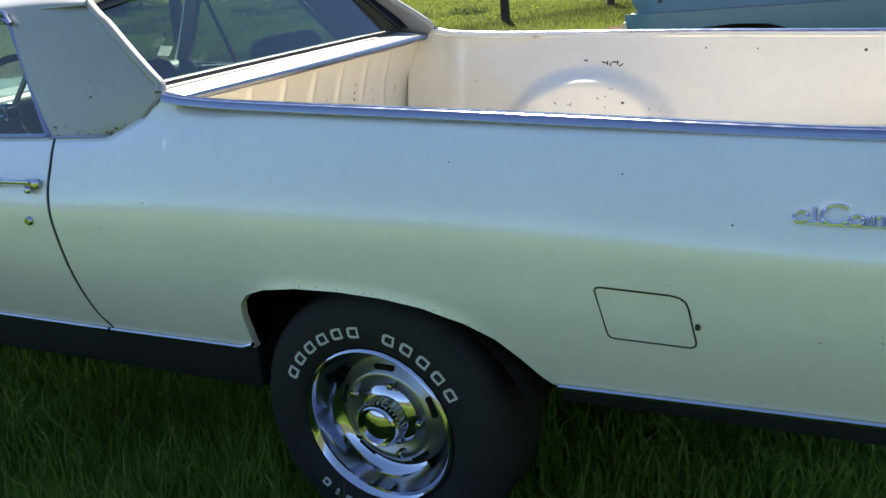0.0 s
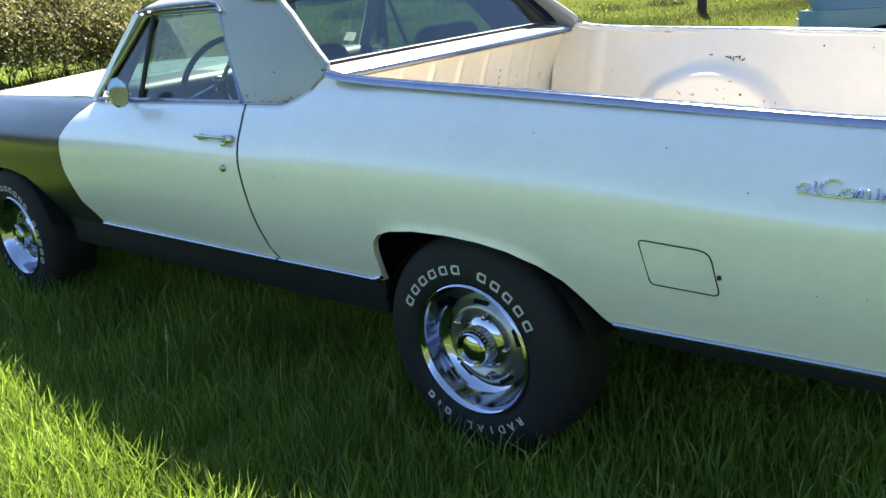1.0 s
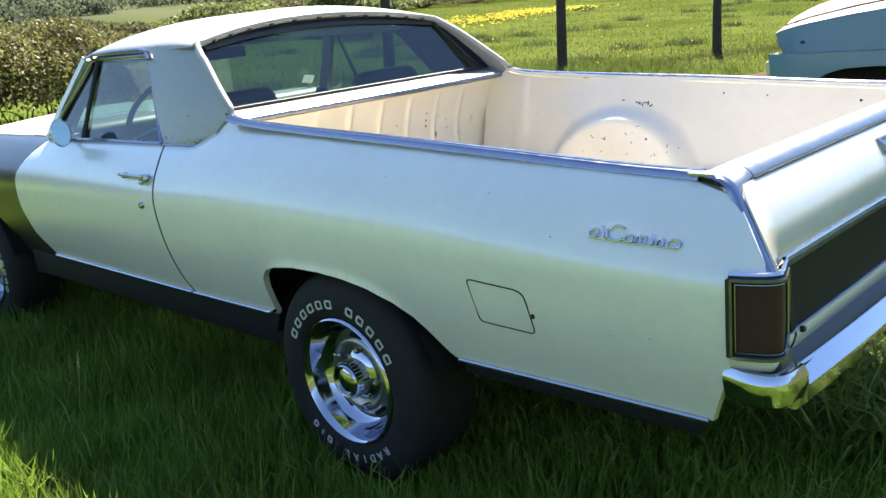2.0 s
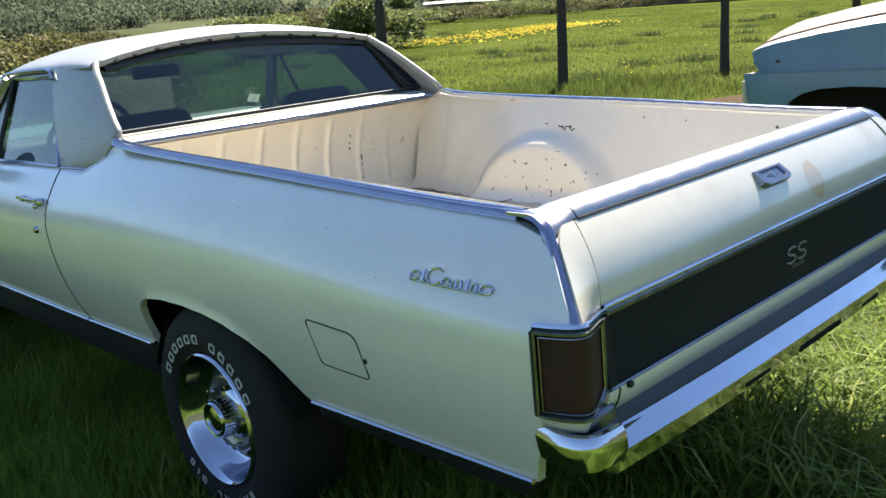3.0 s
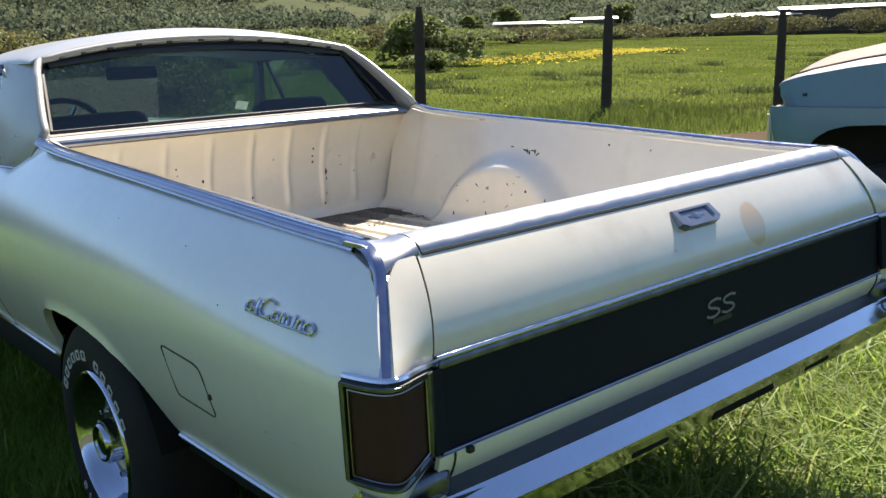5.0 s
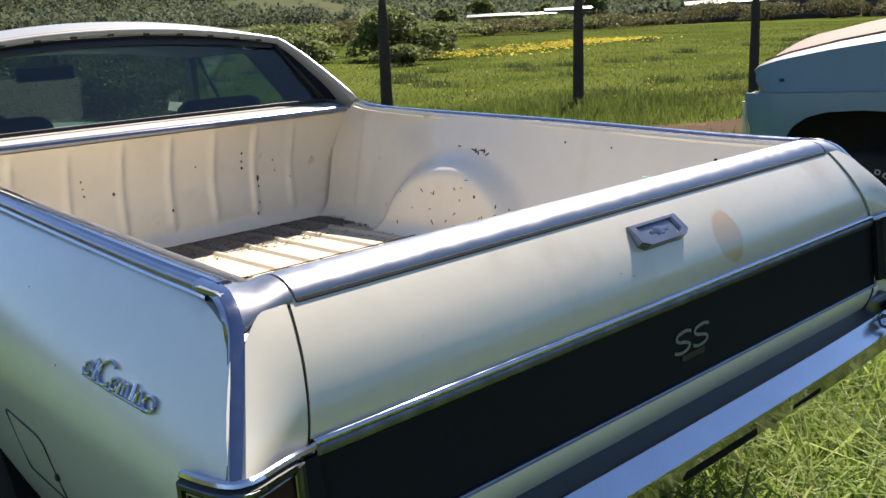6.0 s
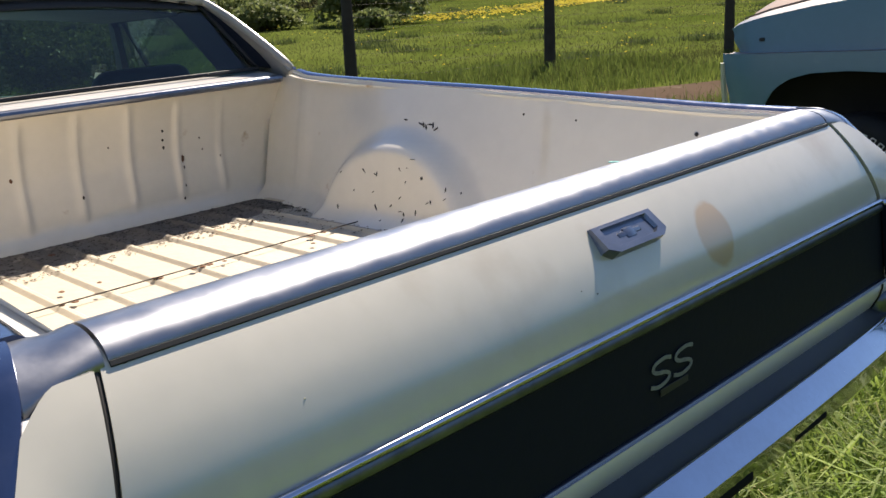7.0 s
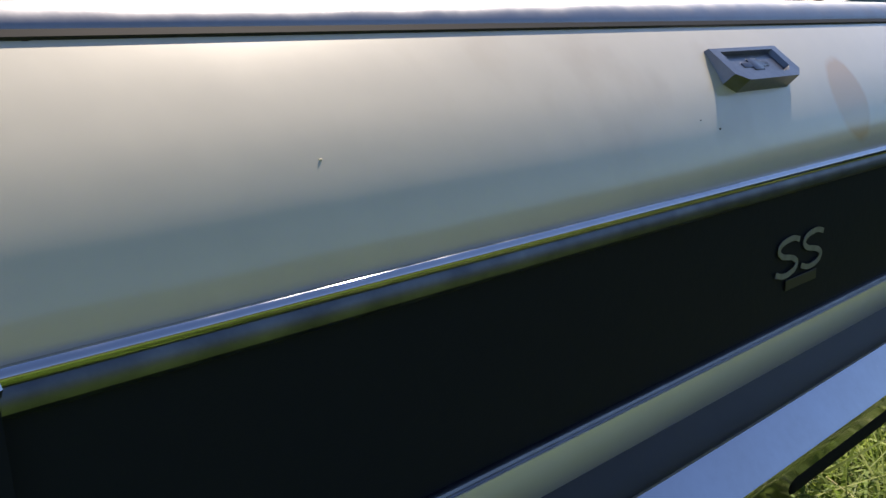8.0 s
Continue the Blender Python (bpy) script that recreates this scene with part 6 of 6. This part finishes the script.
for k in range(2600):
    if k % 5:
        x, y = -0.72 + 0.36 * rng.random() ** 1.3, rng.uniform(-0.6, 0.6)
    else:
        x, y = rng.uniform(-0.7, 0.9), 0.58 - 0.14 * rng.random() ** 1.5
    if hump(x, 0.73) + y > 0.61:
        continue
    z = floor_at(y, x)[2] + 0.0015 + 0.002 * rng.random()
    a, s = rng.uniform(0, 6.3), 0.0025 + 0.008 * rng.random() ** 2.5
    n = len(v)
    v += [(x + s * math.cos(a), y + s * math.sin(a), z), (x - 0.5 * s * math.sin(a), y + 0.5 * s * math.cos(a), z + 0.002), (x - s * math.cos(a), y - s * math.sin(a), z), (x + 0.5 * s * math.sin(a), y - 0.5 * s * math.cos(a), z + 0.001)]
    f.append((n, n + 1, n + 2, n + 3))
litter = tagged(link("leaf_litter", mesh_of("leaf_litter", v, f, SHADELITTER)), "dark dead leaves and dirt on the bed floor, doubling as its painted shade", "leaf litter", kind="stuff")
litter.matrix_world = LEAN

# ---- the blue pickup truck beyond ----
TZ = ground_z(0.5, 4.6)
truck = thing("pickup_truck", (-0.72, 3.67, TZ), "faded light blue vintage pickup truck with a rusty hood", "truck")
TO = Vector(truck.location)


def tpart(name, bm, mat, label="", parent=None, **k):
    bmesh.ops.translate(bm, verts=bm.verts, vec=-TO)
    return part(name, bm, mat, parent or truck, label, **k)


t_top = table((-0.72, 1.17), (-0.66, 1.205), (-0.5, 1.25), (-0.2, 1.305), (0.1, 1.345), (0.6, 1.385), (5, 1.40))
t_arch = table((-0.72, 0.66), (-0.47, 0.66), (-0.45, 0.74), (-0.39, 0.83), (-0.30, 0.885), (-0.18, 0.915), (0.02, 0.925), (0.22, 0.915), (0.34, 0.88), (0.43, 0.82), (0.49, 0.74), (0.51, 0.62), (1.2, 0.6))


def truck_y(x, z):
    """How far the side lies in from the widest line: a blade at 1.02 with the upper body set in."""
    inset = 0.0 if z < 1.0 else 0.045 * step(1.0, 1.025, z) + 0.03 * step(1.05, 1.35, z)
    nose = 0.10 * step(-0.45, -0.74, x) ** 2
    tuck = 0.04 * step(0.95, 0.6, z)
    return inset + nose + tuck


def truck_side(side):
    base, sg = (3.67, 1) if side == 0 else (5.62, -1)
    xs = sorted({round(-0.70 + i * 0.03, 4) for i in range(64)} | {-0.45, -0.47, 0.49, 0.51})
    zs = [0, 0.1, 0.2, 0.3, 0.4, 0.5]

    def low(x, w):
        z0, z1 = t_arch(x), 1.022
        z = z0 + (z1 - z0) * w
        lean = 0.03 * step(0.75, 1.0, z) * step(-0.4, -0.7, x)
        return (x - lean, base + sg * truck_y(x, min(z, 0.999)), z)

    def high(x, w):
        z = 1.02 + (t_top(x) - 1.02) * w
        lip = 0.03 * step(0.6, 1.0, w) * step(-0.5, -0.7, x)
        return (x - lip + 0.045 * step(0.5, 0.0, w) * step(-0.5, -0.7, x), base + sg * (0.035 + 0.03 * w + 0.13 * max(0, (w - 0.84) / 0.16) ** 1.5 + 0.10 * step(-0.45, -0.74, x) ** 2), z)
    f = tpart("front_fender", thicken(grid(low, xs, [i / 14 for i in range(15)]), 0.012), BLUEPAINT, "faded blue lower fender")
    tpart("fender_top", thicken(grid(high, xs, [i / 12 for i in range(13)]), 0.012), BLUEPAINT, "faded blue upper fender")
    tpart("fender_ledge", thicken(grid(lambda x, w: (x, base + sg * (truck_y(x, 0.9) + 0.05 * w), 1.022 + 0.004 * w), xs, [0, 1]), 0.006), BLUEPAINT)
    if side == 0:
        tpart("fender_stud", rbox((0.03, 0.012, 0.02), (-0.48, base + 0.040, 1.095), 0.005, 2), SEAL, "small dark fender hole")
        tpart("pale_edge", sweep([(-0.728, base + 0.10, 0.70), (-0.735, base + 0.085, 0.85), (-0.735, base + 0.08, 0.97)], circle_section(0.018, 6), up=(0, 1, 0)), material("worn_blue_white", (0.45, 0.46, 0.36), rough=0.6, vary=0.7, scale=12), "worn pale paint edge")
    return f


truck_side(0)
truck_side(1)


def truck_hood(x, v):
    c = 0.085 * (1 - abs(v) ** 3) + 0.02 * math.exp(-((abs(v) - 0.55) / 0.08) ** 2)
    nose = 0.06 * step(-0.5, -0.74, x)
    return (x - 0.06 * (1 - v * v) * step(-0.3, -0.74, x), 4.645 + 0.80 * v, t_top(x) + c + 0.006 - nose * 0.5)


tpart("hood", thicken(grid(truck_hood, [-0.73 + i * 0.06 for i in range(31)], [i / 16 - 1 for i in range(33)]), 0.015), HOODPAINT, "hood faded to pink and rust")
tpart("hood_seam", sweep([(x, 3.852, t_top(x) + 0.004) for x in np.linspace(-0.66, 1.08, 12)], circle_section(0.004, 5)), SEAL)
tpart("grille", rbox((0.06, 1.6, 0.34), (-0.66, 4.645, 0.95), 0.03, 3), material("truck_grille", (0.3, 0.3, 0.28), rough=0.5, vary=0.5, scale=8), "pale grille")
tpart("front_bumper", rbox((0.08, 1.6, 0.16), (-0.70, 4.645, 0.60), 0.03, 3), material("painted_bumper", (0.5, 0.5, 0.46), rough=0.5, vary=0.5, scale=6))
# cab and box
tpart("cab_side", rbox((1.15, 0.05, 0.85), (1.70, 3.72, 0.98), 0.02, 3), BLUEPAINT, "blue cab door side")
tpart("cab_side", rbox((1.15, 0.05, 0.85), (1.70, 5.57, 0.98), 0.02, 3), BLUEPAINT)
tpart("cowl", rbox((0.12, 1.8, 0.12), (1.12, 4.645, 1.36), 0.03, 3), BLUEPAINT)
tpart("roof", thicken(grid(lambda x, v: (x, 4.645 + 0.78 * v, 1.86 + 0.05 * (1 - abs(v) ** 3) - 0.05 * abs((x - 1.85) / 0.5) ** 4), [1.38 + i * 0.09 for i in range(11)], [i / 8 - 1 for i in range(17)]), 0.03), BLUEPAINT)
for x, x2 in ((1.16, 1.42), (2.24, 2.18)):
    for y, y2 in ((3.74, 3.88), (5.55, 5.41)):
        tpart("pillar", sweep([(x, y, 1.38), (x2, y2, 1.86)], [(-0.03, -0.03), (0.03, -0.03), (0.03, 0.03), (-0.03, 0.03)], up=(0, 1, 0)), BLUEPAINT)
bm = bmesh.new()
bm.faces.new([bm.verts.new(p) for p in ((1.2, 3.9, 1.40), (1.2, 5.39, 1.40), (1.42, 5.3, 1.84), (1.42, 3.99, 1.84))])
tpart("windshield", bm, GLASS, smooth=False)
tpart("cab_back", rbox((0.05, 1.8, 0.85), (2.25, 4.645, 0.98), 0.02), BLUEPAINT)
tpart("box_side", rbox((2.0, 0.06, 0.55), (3.30, 3.72, 0.95), 0.02, 3), BLUEPAINT)
tpart("box_side", rbox((2.0, 0.06, 0.55), (3.30, 5.57, 0.95), 0.02, 3), BLUEPAINT)
tpart("box_floor", rbox((2.0, 1.85, 0.06), (3.30, 4.645, 0.72), 0.01), BLUEPAINT)
tpart("tailgate", rbox((0.05, 1.85, 0.5), (4.30, 4.645, 0.95), 0.02), BLUEPAINT)
tpart("underbody", rbox((4.6, 1.3, 0.2), (1.75, 4.645, 0.55), 0.02), UNDER)
for sgn, y in ((0, 3.95), (1, 5.34)):
    tpart("inner_fender", rbox((1.5, 0.02, 0.65), (0.05, y, 0.80), 0.005), UNDER)
for x in (0.02, 3.0):
    for y, turn in ((3.72, 0), (5.57, 180)):
        w = copy_thing(W0, Matrix.Translation(Vector((x, y, TZ + 0.345)) - TO) @ Matrix.Rotation(radians(turn), 4, "Z"))
        w.parent = truck
